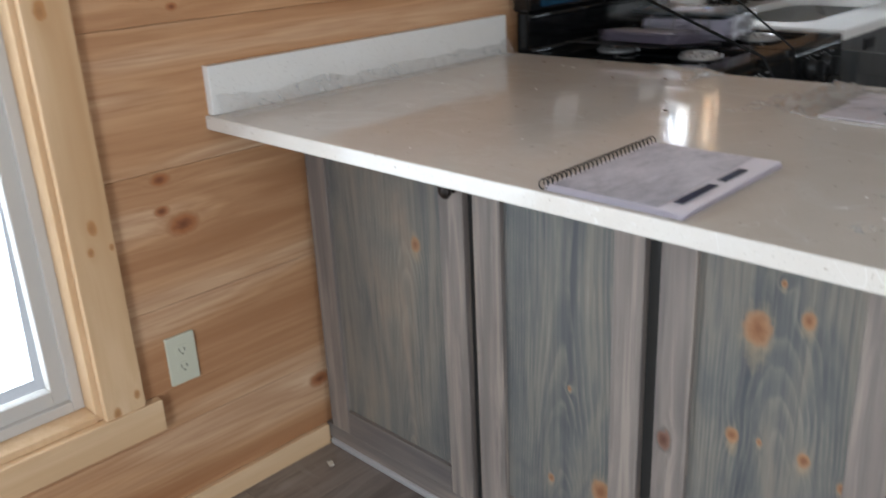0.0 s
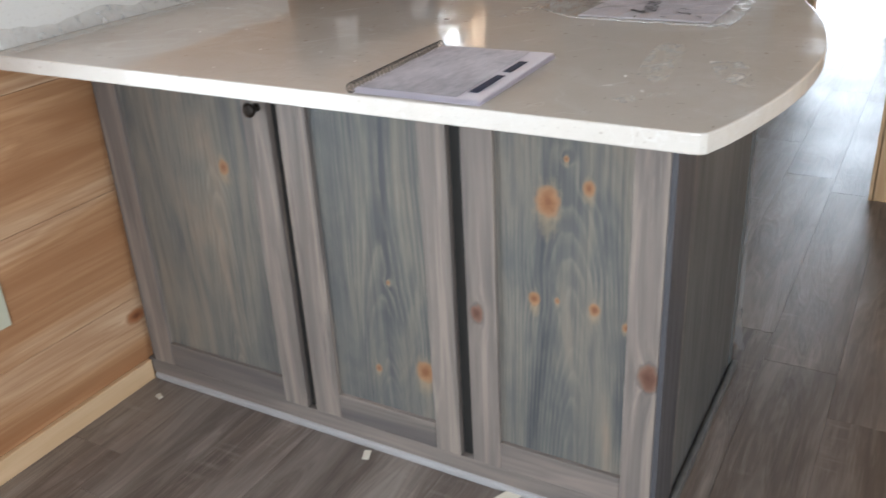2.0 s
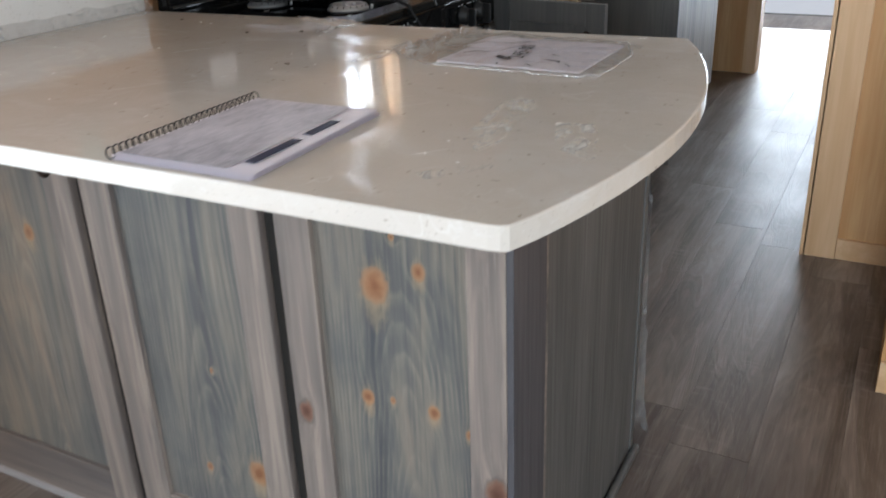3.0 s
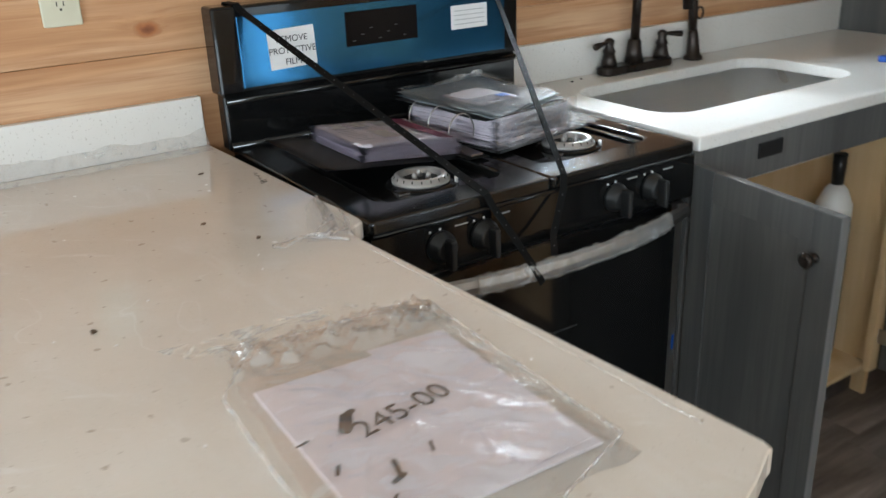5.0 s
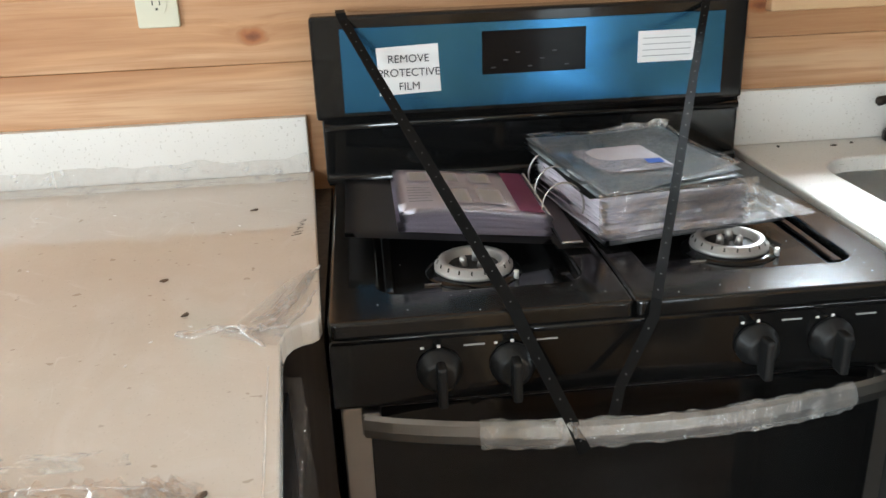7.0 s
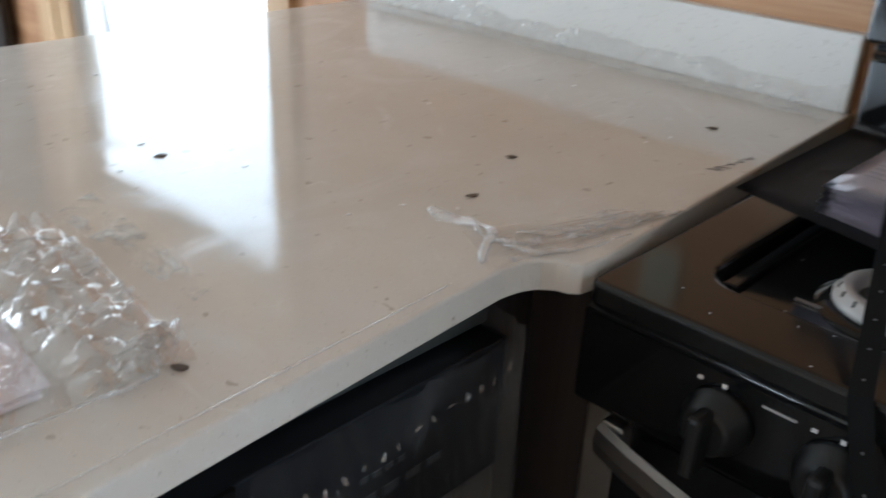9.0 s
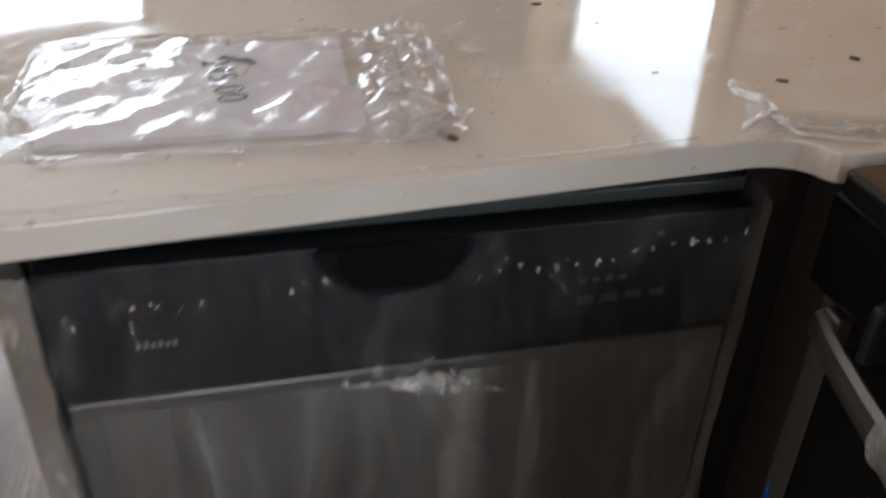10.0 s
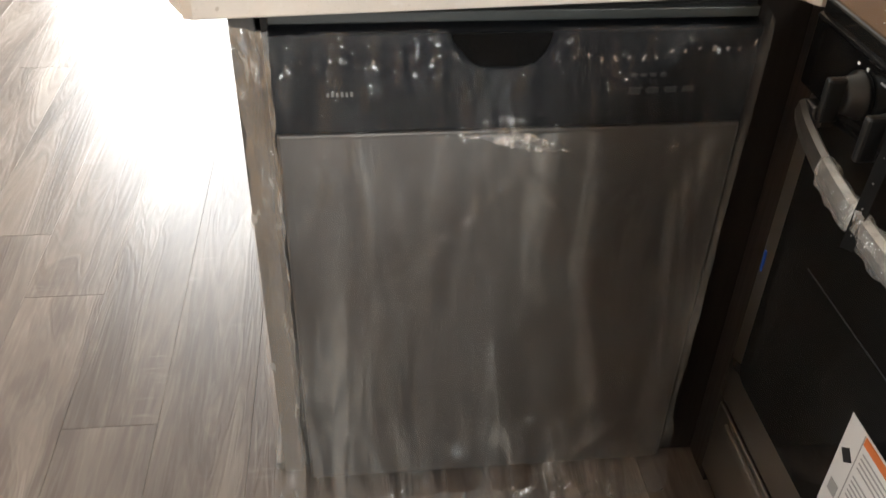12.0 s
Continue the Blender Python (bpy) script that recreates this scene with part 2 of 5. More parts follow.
def floor_material():
    m = Nodes("grey_brown_vinyl_plank")
    info = m.n("ShaderNodeObjectInfo")
    off = m.math("MULTIPLY", info.outputs["Random"], 19.0)
    comb = m.n("ShaderNodeCombineXYZ")
    for i in range(3):
        m.put(comb.inputs[i], off)
    at = m.vec("ADD", m.coords(), comb.outputs[0])
    broad = m.noise(m.vec("MULTIPLY", at, (0.13, 1.0, 1.0)), 8.0, 3.0, 0.55, 0.9)
    fine = m.noise(m.vec("MULTIPLY", at, (0.07, 1.0, 1.0)), 90.0, 5.0, 0.7, 0.15)
    cross = m.noise(m.vec("MULTIPLY", at, (1.0, 0.14, 1.0)), 55.0, 3.0, 0.6)
    blot = m.noise(m.vec("MULTIPLY", at, (0.45, 1.0, 1.0)), 4.5, 4.0, 0.6)
    rings = m.math("ABSOLUTE", m.math("SUBTRACT", m.math("FRACT", m.math("MULTIPLY", broad, 15.0)), 0.5))
    col = m.ramp(broad, [(0.28, (0.078, 0.056, 0.044)), (0.46, (0.160, 0.122, 0.098)), (0.60, (0.275, 0.226, 0.190)), (0.76, (0.42, 0.365, 0.315))])
    col = m.mix(m.math("MULTIPLY", rings, 0.6), col, (0.080, 0.061, 0.050))
    col = m.mix(m.ramp(fine, [(0.48, 0.0), (0.75, 0.5)]), col, (0.34, 0.295, 0.255))
    col = m.mix(m.ramp(fine, [(0.25, 0.6), (0.42, 0.0)]), col, (0.075, 0.058, 0.047))
    patch = m.math("MULTIPLY", m.ramp(cross, [(0.56, 0.0), (0.70, 0.26)]), m.ramp(blot, [(0.52, 0.0), (0.64, 1.0)]))
    col = m.mix(patch, col, (0.40, 0.36, 0.32))
    col = m.mix(m.ramp(blot, [(0.30, 0.5), (0.58, 0.0)]), col, (0.085, 0.066, 0.055))
    col = m.mix(0.5, col, m.mix(1.0, col, m.ramp(info.outputs["Random"], [(0.0, 0.62), (1.0, 1.0)]), "MULTIPLY"))
    m.bump(m.math("ADD", m.math("MULTIPLY", rings, 1.0), m.math("MULTIPLY", fine, 0.5)), 0.42, 0.0015)
    dust = m.noise(at, 3.0, 4.0, 0.6)
    return m.set(color=col, rough=m.ramp(dust, [(0.3, 0.33), (0.7, 0.46)]), spec=0.5)


vinyl_floor = floor_material()


def quartz_material():
    m = Nodes("cream_quartz")
    c = m.coords()
    cloud = m.noise(c, 3.0, 5.0, 0.6)
    speck = m.noise(c, 190.0, 2.0, 0.5)
    fleck = m.noise(c, 75.0, 1.0, 0.4)
    col = m.ramp(cloud, [(0.3, (0.60, 0.545, 0.475)), (0.7, (0.68, 0.63, 0.565))])
    col = m.mix(m.ramp(speck, [(0.62, 0.0), (0.72, 0.22)]), col, (0.74, 0.71, 0.66))
    col = m.mix(m.ramp(fleck, [(0.74, 0.0), (0.77, 0.5)]), col, (0.30, 0.23, 0.16))
    grit = m.noise(m.vec("ADD", c, (4.0, 2.0, 6.0)), 330.0, 1.0, 0.4)
    col = m.mix(m.ramp(grit, [(0.70, 0.0), (0.74, 0.3)]), col, (0.30, 0.25, 0.20))
    wisp = m.noise(m.vec("ADD", c, (2.0, 5.0, 1.0)), 5.0, 3.0, 0.5, 0.5)
    line = m.math("ABSOLUTE", m.math("SUBTRACT", m.math("FRACT", m.math("MULTIPLY", wisp, 7.0)), 0.5))
    gate = m.ramp(m.noise(m.vec("ADD", c, (7.0, 1.0, 3.0)), 6.0, 3.0, 0.6), [(0.52, 0.0), (0.66, 1.0)])
    wispy = m.math("MULTIPLY", m.ramp(line, [(0.0, 1.0), (0.035, 0.0)]), gate)
    col = m.mix(m.math("MULTIPLY", wispy, 0.45), col, (0.80, 0.79, 0.76))
    haze = m.ramp(m.noise(m.vec("MULTIPLY", c, (1.0, 0.6, 1.0)), 7.0, 6.0, 0.68, 1.8), [(0.50, 0.0), (0.66, 1.0)])
    col = m.mix(m.math("MULTIPLY", haze, 0.24), col, (0.72, 0.71, 0.69))
    dust = m.noise(c, 7.0, 6.0, 0.7, 0.6)
    scratch = m.noise(m.vec("MULTIPLY", c, (0.25, 1.0, 1.0)), 26.0, 5.0, 0.7, 1.5)
    rough = m.mix(0.5, m.ramp(dust, [(0.40, 0.04), (0.80, 0.13)]), m.ramp(scratch, [(0.50, 0.04), (0.85, 0.18)]))
    rough = m.mix(m.math("MULTIPLY", haze, 0.7), rough, (0.28, 0.28, 0.28))
    turn = m.n("ShaderNodeMapping")
    turn.inputs["Rotation"].default_value = (0, 0, 0.6)
    m.put(turn.inputs["Vector"], c)
    scuff = m.noise(m.vec("MULTIPLY", turn.outputs[0], (0.12, 1.0, 1.0)), 60.0, 3.0, 0.6, 0.4)
    spots = m.ramp(m.noise(c, 12.0, 4.0, 0.6, 0.5), [(0.48, 0.0), (0.62, 1.0)])
    scuffed = m.math("MULTIPLY", m.ramp(scuff, [(0.60, 0.0), (0.70, 1.0)]), spots)
    col = m.mix(m.math("MULTIPLY", scuffed, 0.35), col, (0.78, 0.77, 0.75))
    rough = m.mix(m.math("MULTIPLY", scuffed, 0.6), rough, (0.35, 0.35, 0.35))
    m.bump(scratch, 0.05, 0.002)
    return m.set(color=col, rough=rough, spec=0.5)


quartz = quartz_material()


def quartz_edge_material():
    m = Nodes("white_quartz")
    c = m.coords()
    speck = m.noise(c, 210.0, 2.0, 0.5)
    col = m.mix(m.ramp(m.noise(c, 9.0, 3.0), [(0.3, 0.0), (0.7, 0.5)]), (0.72, 0.70, 0.66), (0.66, 0.635, 0.59))
    col = m.mix(m.ramp(speck, [(0.30, 0.6), (0.36, 0.0)]), col, (0.42, 0.38, 0.33))
    m.bump(m.noise(c, 30.0, 2.0), 0.05, 0.001)
    return m.set(color=col, rough=0.28, spec=0.5)


quartz_splash = quartz_edge_material()


def plain(name, colour, rough=0.5, metal=0.0, coat=0.0, scale=30.0, vary=0.15, bump=0.05, spec=0.5, brushed=None, coat_rough=0.05):
    m = Nodes(name)
    at = m.coords()
    if brushed:
        at = stretched(m, brushed, 0.03, 1.0)
    f = m.noise(at, scale, 4.0, 0.6)
    big = m.noise(m.coords(), 4.0, 3.0, 0.6)
    lo = tuple(c * (1 - vary) for c in colour)
    hi = tuple(min(1.0, c * (1 + vary)) for c in colour)
    col = m.mix(m.math("MULTIPLY", m.math("ADD", f, big), 0.5), lo, hi)
    if bump:
        m.bump(f, bump, 0.001)
    return m.set(color=col, rough=m.ramp(big, [(0.3, max(0.02, rough * 0.8)), (0.7, min(1.0, rough * 1.25))]), metal=metal, coat=coat, spec=spec,
                 coat_rough=coat_rough)


black_enamel = plain("black_enamel", (0.006, 0.006, 0.006), 0.09, scale=60, bump=0.01, spec=0.4)
dusty_enamel = plain("dusty_black_enamel", (0.009, 0.0085, 0.0078), 0.13, scale=45, vary=0.6, bump=0.02, spec=0.45)
black_glass = plain("black_oven_glass", (0.006, 0.006, 0.006), 0.07, scale=40, bump=0.0)
def plan_material():
    """Faint, blotchy printed plan on paper."""
    m = Nodes("printed_plan_paper")
    a = m.noise(m.vec("MULTIPLY", m.coords(), (1.0, 3.0, 1.0)), 22.0, 5.0, 0.7, 0.8)
    b = m.noise(m.coords(), 9.0, 3.0, 0.6)
    col = m.ramp(m.math("MULTIPLY", m.math("ADD", a, b), 0.5), [(0.36, (0.36, 0.345, 0.38)), (0.50, (0.54, 0.51, 0.55)), (0.62, (0.66, 0.62, 0.66))])
    return m.set(color=col, rough=0.7)


plan_print = plan_material()
black_plastic = plain("black_plastic", (0.012, 0.012, 0.012), 0.36, spec=0.35)
dw_panel = plain("charcoal_control_panel", (0.010, 0.011, 0.0135), 0.36, spec=0.2)
dw_grey = plain("dark_grey_strip", (0.045, 0.05, 0.048), 0.45)
steel = plain("brushed_stainless", (0.50, 0.47, 0.44), 0.34, metal=1.0, scale=160, vary=0.08, bump=0.04, brushed="x")
steel_handle = plain("dull_stainless", (0.30, 0.285, 0.27), 0.36, metal=1.0, scale=160, vary=0.08, bump=0.04, brushed="x")
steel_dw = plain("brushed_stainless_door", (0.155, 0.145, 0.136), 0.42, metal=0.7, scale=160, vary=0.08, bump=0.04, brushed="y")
sink_steel = plain("sink_stainless", (0.86, 0.855, 0.84), 0.30, metal=0.4, scale=140, vary=0.06, bump=0.05, brushed="x")
cast_metal = plain("burner_aluminium", (0.40, 0.385, 0.365), 0.48, metal=0.6, scale=90, vary=0.25, bump=0.15)
blue_film = plain("blue_protective_film", (0.040, 0.155, 0.31), 0.16, metal=0.85, scale=25, vary=0.12, bump=0.02)
display_glass = plain("display_glass", (0.008, 0.007, 0.007), 0.10, bump=0.0, spec=0.08)
bronze = plain("oil_rubbed_bronze", (0.030, 0.023, 0.019), 0.30, metal=0.7, scale=80, vary=0.3, bump=0.05)
vinyl_frame = plain("beige_vinyl", (0.50, 0.46, 0.41), 0.42, vary=0.05, bump=0.02)
ivory = plain("ivory_plastic", (0.56, 0.54, 0.41), 0.38, vary=0.04, bump=0.01)
crumb_brown = plain("brown_crumb", (0.10, 0.065, 0.04), 0.7)
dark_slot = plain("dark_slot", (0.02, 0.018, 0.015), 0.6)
paper = plain("white_paper", (0.80, 0.75, 0.80), 0.75, scale=12, vary=0.06, bump=0.05)
paper_edge = plain("paper_stack_edge", (0.80, 0.74, 0.80), 0.8, scale=220, vary=0.25, bump=0.4)
card_grey = plain("grey_cardboard", (0.075, 0.073, 0.072), 0.75, scale=20)
cover_teal = plain("pale_printed_cover", (0.34, 0.37, 0.38), 0.4, scale=9, vary=0.3)
print_faint = plain("faint_panel_print", (0.034, 0.035, 0.038), 0.5)
badge_grey = plain("dull_badge", (0.15, 0.15, 0.15), 0.5)
print_grey = plain("grey_print", (0.46, 0.44, 0.48), 0.75, scale=40, vary=0.25)
ink = plain("black_ink", (0.02, 0.02, 0.024), 0.6)
ink_navy = plain("navy_print", (0.025, 0.028, 0.06), 0.6)
maroon = plain("maroon_print", (0.16, 0.035, 0.08), 0.5)
orange_print = plain("orange_print", (0.62, 0.16, 0.04), 0.55)
blue_tape = plain("blue_tape", (0.02, 0.09, 0.42), 0.5)
white_label = plain("white_label", (0.72, 0.71, 0.70), 0.5, vary=0.05)
label_grey = plain("grey_label_print", (0.36, 0.355, 0.35), 0.6)
strap_black = plain("black_strap", (0.007, 0.007, 0.007), 0.7, spec=0.08, scale=120, vary=0.3, bump=0.2)
white_plastic = plain("white_plastic", (0.66, 0.66, 0.64), 0.35, vary=0.05)
scrap_wood = plain("pale_scrap", (0.62, 0.56, 0.46), 0.8, vary=0.1, bump=0.2)
plaster = plain("painted_board", (0.56, 0.52, 0.46), 0.7, scale=14)
ground_mat = plain("pale_gravel", (0.80, 0.79, 0.77), 0.9, scale=60, vary=0.12, bump=0.5)
quarter_white = plain("grey_quarter_round", (0.33, 0.31, 0.30), 0.45, scale=25, vary=0.15)


def glass_material():
    m = Nodes("window_glass")
    m.bsdf.inputs["Transmission Weight"].default_value = 1.0
    m.bsdf.inputs["IOR"].default_value = 1.02
    return m.set(color=(0.97, 0.985, 0.975), rough=0.0)


pane_glass = glass_material()


def film_material(name, haze=0.06, rough=0.10, tint=(0.80, 0.80, 0.82), wrinkle=38.0, stretch=(1.0, 1.0, 1.0), depth=0.9, gloss=0.08, veil_scale=None):
    """Thin clear polythene: see-through, a little hazy, with crinkled glossy highlights."""
    m = Nodes(name)
    clear = m.n("ShaderNodeBsdfTransparent")
    veil = m.n("ShaderNodeBsdfDiffuse")
    shine = m.n("ShaderNodeBsdfGlossy")
    crease = m.noise(m.vec("MULTIPLY", m.coords(), stretch), wrinkle, 4.0, 0.6, 1.2)
    b = m.n("ShaderNodeBump")
    b.inputs["Strength"].default_value = depth
    b.inputs["Distance"].default_value = 0.006
    m.put(b.inputs["Height"], crease)
    for node in (shine, veil):
        m.put(node.inputs["Normal"], b.outputs[0])
    m.put(veil.inputs["Color"], tint)
    shine.inputs["Roughness"].default_value = rough
    first = m.n("ShaderNodeMixShader")
    mist = m.noise(m.vec("MULTIPLY", m.coords(), veil_scale), 9.0, 4.0, 0.6, 0.8) if veil_scale else crease
    low, mid, high = haze if isinstance(haze, tuple) else (haze, haze * 1.4, min(1.0, haze * 3.5))
    m.put(first.inputs[0], m.ramp(mist, [(0.40, low), (0.56, mid), (0.72, high)]))
    m.t.links.new(clear.outputs[0], first.inputs[1])
    m.t.links.new(veil.outputs[0], first.inputs[2])
    second = m.n("ShaderNodeMixShader")
    m.put(second.inputs[0], gloss)
    m.t.links.new(first.outputs[0], second.inputs[1])
    m.t.links.new(shine.outputs[0], second.inputs[2])
    m.t.links.new(second.outputs[0], m.out.inputs["Surface"])
    m.t.nodes.remove(m.bsdf)
    return m.mat


poly_film = film_material("clear_polythene", 0.05, 0.05, (0.88, 0.88, 0.89), 22.0, gloss=0.30)
poly_scrap = film_material("loose_clear_film", 0.13, 0.08, (0.90, 0.89, 0.87), 26.0, gloss=0.16)
poly_film_dw = film_material("polythene_cover", (0.03, 0.085, 0.30), 0.13, (0.78, 0.80, 0.78), 16.0, (1.0, 1.0, 0.30), 0.45, 0.055, (1.0, 1.6, 0.28))
poly_film_taut = film_material("taut_polythene", (0.010, 0.022, 0.08), 0.09, (0.8, 0.8, 0.8), 22.0, (1.0, 1.0, 0.6), 0.5, 0.045, (1.0, 1.4, 0.5))
poly_film_edge = film_material("cover_edge_film", 0.08, 0.10, (0.70, 0.69, 0.66), 30.0, (1.0, 1.0, 0.3), 0.8, 0.08)
poly_film_bunch = film_material("bunched_polythene", 0.16, 0.12, (0.74, 0.73, 0.70), 34.0, (1.0, 1.0, 0.35), 0.9, 0.14)
poly_film_white = film_material("crumpled_polythene", 0.20, 0.07, (0.90, 0.89, 0.87), 48.0, gloss=0.30)


def residue_material():
    """Dried, patchy glue haze."""
    m = Nodes("glue_residue")
    clear = m.n("ShaderNodeBsdfTransparent")
    veil = m.n("ShaderNodeBsdfDiffuse")
    m.put(veil.inputs["Color"], (0.80, 0.78, 0.74))
    patch = m.noise(m.vec("MULTIPLY", m.coords(), (0.6, 1.0, 1.0)), 34.0, 5.0, 0.62, 0.6)
    mixer = m.n("ShaderNodeMixShader")
    m.put(mixer.inputs[0], m.ramp(patch, [(0.44, 0.0), (0.57, 0.45), (0.70, 0.95)]))
    m.t.links.new(clear.outputs[0], mixer.inputs[1])
    m.t.links.new(veil.outputs[0], mixer.inputs[2])
    m.t.links.new(mixer.outputs[0], m.out.inputs["Surface"])
    m.t.nodes.remove(m.bsdf)
    return m.mat


residue = residue_material()


# ---- building helpers ----
def add_box(bm, a, b, bevel=0.0, seg=2):
    lo = [min(p, q) for p, q in zip(a, b)]
    hi = [max(p, q) for p, q in zip(a, b)]
    made = bmesh.ops.create_cube(bm, size=1)["verts"]
    for v in made:
        v.co = Vector([lo[i] + (v.co[i] + 0.5) * (hi[i] - lo[i]) for i in range(3)])
    if bevel:
        edges = list({e for v in made for e in v.link_edges})
        bmesh.ops.bevel(bm, geom=edges, offset=bevel, segments=seg, affect="EDGES", profile=0.5)


def box(a, b, bevel=0.0, seg=2):
    bm = bmesh.new()
    add_box(bm, a, b, bevel, seg)
    return bm


def boxes(*pairs, bevel=0.0):
    bm = bmesh.new()
    for a, b in pairs:
        other = box(a, b, bevel)
        me = bpy.data.meshes.new("piece")
        other.to_mesh(me)
        other.free()
        bm.from_mesh(me)
        bpy.data.meshes.remove(me)
    return bm


def add_tube(bm, path, radii, seg=12, flat=1.0):
    """A round bar along a path, one radius a point."""
    path = [Vector(p) for p in path]
    if not isinstance(radii, (list, tuple)):
        radii = [radii] * len(path)
    rings = []
    side = None
    for i, p in enumerate(path):
        way = (path[min(i + 1, len(path) - 1)] - path[max(i - 1, 0)]).normalized()
        if side is None:
            side = way.cross(Vector((0, 0, 1)))
            if side.length < 0.05:
                side = way.cross(Vector((0, 1, 0)))
        side = (side - way * side.dot(way)).normalized()
        up = side.cross(way)
        rings.append([bm.verts.new(p + (side * math.cos(a) + up * math.sin(a) * flat) * radii[i])
                      for a in (2 * math.pi * k / seg for k in range(seg))])
    for r0, r1 in zip(rings, rings[1:]):
        for k in range(seg):
            f = bm.faces.new((r0[k], r0[(k + 1) % seg], r1[(k + 1) % seg], r1[k]))
            f.smooth = True
    bm.faces.new(rings[0])
    bm.faces.new(rings[-1][::-1])
    bmesh.ops.recalc_face_normals(bm, faces=bm.faces)


def tube(path, radii, seg=12, flat=1.0):
    bm = bmesh.new()
    add_tube(bm, path, radii, seg, flat)
    return bm


def prism(outline, z0, z1, bevel=0.0, hole=None):
    """A slab with a plan outline, and if given a hole of as many corners."""
    bm = bmesh.new()
    lo = [bm.verts.new((x, y, z0)) for x, y in outline]
    hi = [bm.verts.new((x, y, z1)) for x, y in outline]
    n = len(lo)
    for i in range(n):
        bm.faces.new((lo[i], lo[(i + 1) % n], hi[(i + 1) % n], hi[i]))
    if hole:
        hlo = [bm.verts.new((x, y, z0)) for x, y in hole]
        hhi = [bm.verts.new((x, y, z1)) for x, y in hole]
        for i in range(n):
            j = (i + 1) % n
            bm.faces.new((hlo[j], hlo[i], hhi[i], hhi[j]))
            bm.faces.new((hi[i], hi[j], hhi[j], hhi[i]))
            bm.faces.new((lo[j], lo[i], hlo[i], hlo[j]))
    else:
        bm.faces.new(hi)
        bm.faces.new(lo[::-1])
    bmesh.ops.recalc_face_normals(bm, faces=bm.faces)
    if bevel:
        rim = [e for e in bm.edges if abs(e.verts[0].co.z - e.verts[1].co.z) < 1e-6 and len(e.link_faces) == 2
               and abs(e.calc_face_angle(0)) > 0.5]
        bmesh.ops.bevel(bm, geom=rim, offset=bevel, segments=3, affect="EDGES", profile=0.5)
    return bm


def rounded(x0, y0, x1, y1, r, n=6):
    pts = []
    for cx, cy, a in ((x1 - r, y1 - r, 0), (x0 + r, y1 - r, 90), (x0 + r, y0 + r, 180), (x1 - r, y0 + r, 270)):
        for k in range(n + 1):
            t = radians(a + 90 * k / n)
            pts.append((cx + r * math.cos(t), cy + r * math.sin(t)))
    return pts


def turned(bm, m):
    bmesh.ops.transform(bm, matrix=m, verts=bm.verts)
    return bm


def link(name, bm, material):
    me = bpy.data.meshes.new(name)
    bm.to_mesh(me)
    bm.free()
    me.materials.append(material)
    return new(name, me)


def thing(name, base, label, category, group=""):
    e = new(name)
    e.empty_display_size = 0.05
    e.matrix_world = Matrix.Translation(base)
    return tagged(e, label, category, group)


def base_of(ob):
    m = ob.matrix_basis.copy()
    return base_of(ob.parent) @ m if ob.parent else m


def part(name, bm, material, parent, label=""):
    ob = link(name, bm, material)
    ob.parent = parent
    ob.matrix_parent_inverse = base_of(parent).inverted() if parent.type == "EMPTY" else Matrix()
    return tagged(ob, label) if label else ob


def single(name, bm, material, label, category, group="", kind=""):
    return tagged(link(name, bm, material), label, category, group, kind)


def crumple(bm, amount, scale, seed=0.0, upward=False):
    for v in bm.verts:
        d = noise.noise_vector(v.co * scale + Vector((seed, seed * 1.7, seed * 0.3)))
        if upward:
            v.co.z += abs(d.z) * amount
            v.co.x += d.x * amount * 0.4
            v.co.y += d.y * amount * 0.4
        else:
            v.co += d * amount
    return bm


def sheet(corners, nu, nv, shape=None):
    """A grid between four corners, going round; shape(u, v) adds a displacement."""
    a, b, c, d = (Vector(p) for p in corners)
    bm = bmesh.new()
    rows = []
    for j in range(nv + 1):
        v = j / nv
        row = []
        for i in range(nu + 1):
            u = i / nu
            p = a.lerp(b, u).lerp(d.lerp(c, u), v)
            if shape:
                p = p + Vector(shape(u, v))
            row.append(bm.verts.new(p))
        rows.append(row)
    for r0, r1 in zip(rows, rows[1:]):
        for i in range(nu):
            f = bm.faces.new((r0[i], r0[i + 1], r1[i + 1], r1[i]))
            f.smooth = True
    return bm


def smooth(bm):
    for f in bm.faces:
        f.smooth = True
    return bm


# ---- structure ----
def slab_wall(name, pieces, material, label):
    bm = boxes(*pieces)
    return tagged(link(name, bm, material), label, "wall", kind="structure")


W1 = (-1.74, -0.556, 0.335, 1.80)    # dining window opening
W2 = (1.62, 1.98, 1.235, 1.53)       # sink window opening
wall_north = slab_wall("wall_north", (
    ((-3.4, 0.018, -0.02), (W1[0], 0.16, 2.5)), ((W1[0], 0.018, -0.02), (W1[1], 0.16, W1[2])), ((W1[0], 0.018, W1[3]), (W1[1], 0.16, 2.5)),
    ((W1[1], 0.018, -0.02), (W2[0], 0.16, 2.5)), ((W2[0], 0.018, -0.02), (W2[1], 0.16, W2[2])), ((W2[0], 0.018, W2[3]), (W2[1], 0.16, 2.5)),
    ((W2[1], 0.018, -0.02), (6.6, 0.16, 2.5))), plaster, "outer wall lined with knotty pine boards")
wall_west = slab_wall("wall_west", (((-3.56, -4.2, -0.02), (-3.4, -2.8, 2.5)), ((-3.56, -1.6, -0.02), (-3.4, 0.16, 2.5)), ((-3.56, -2.8, 2.1), (-3.4, -1.6, 2.5))),
                      plaster, "pale end wall with a glazed door opening")
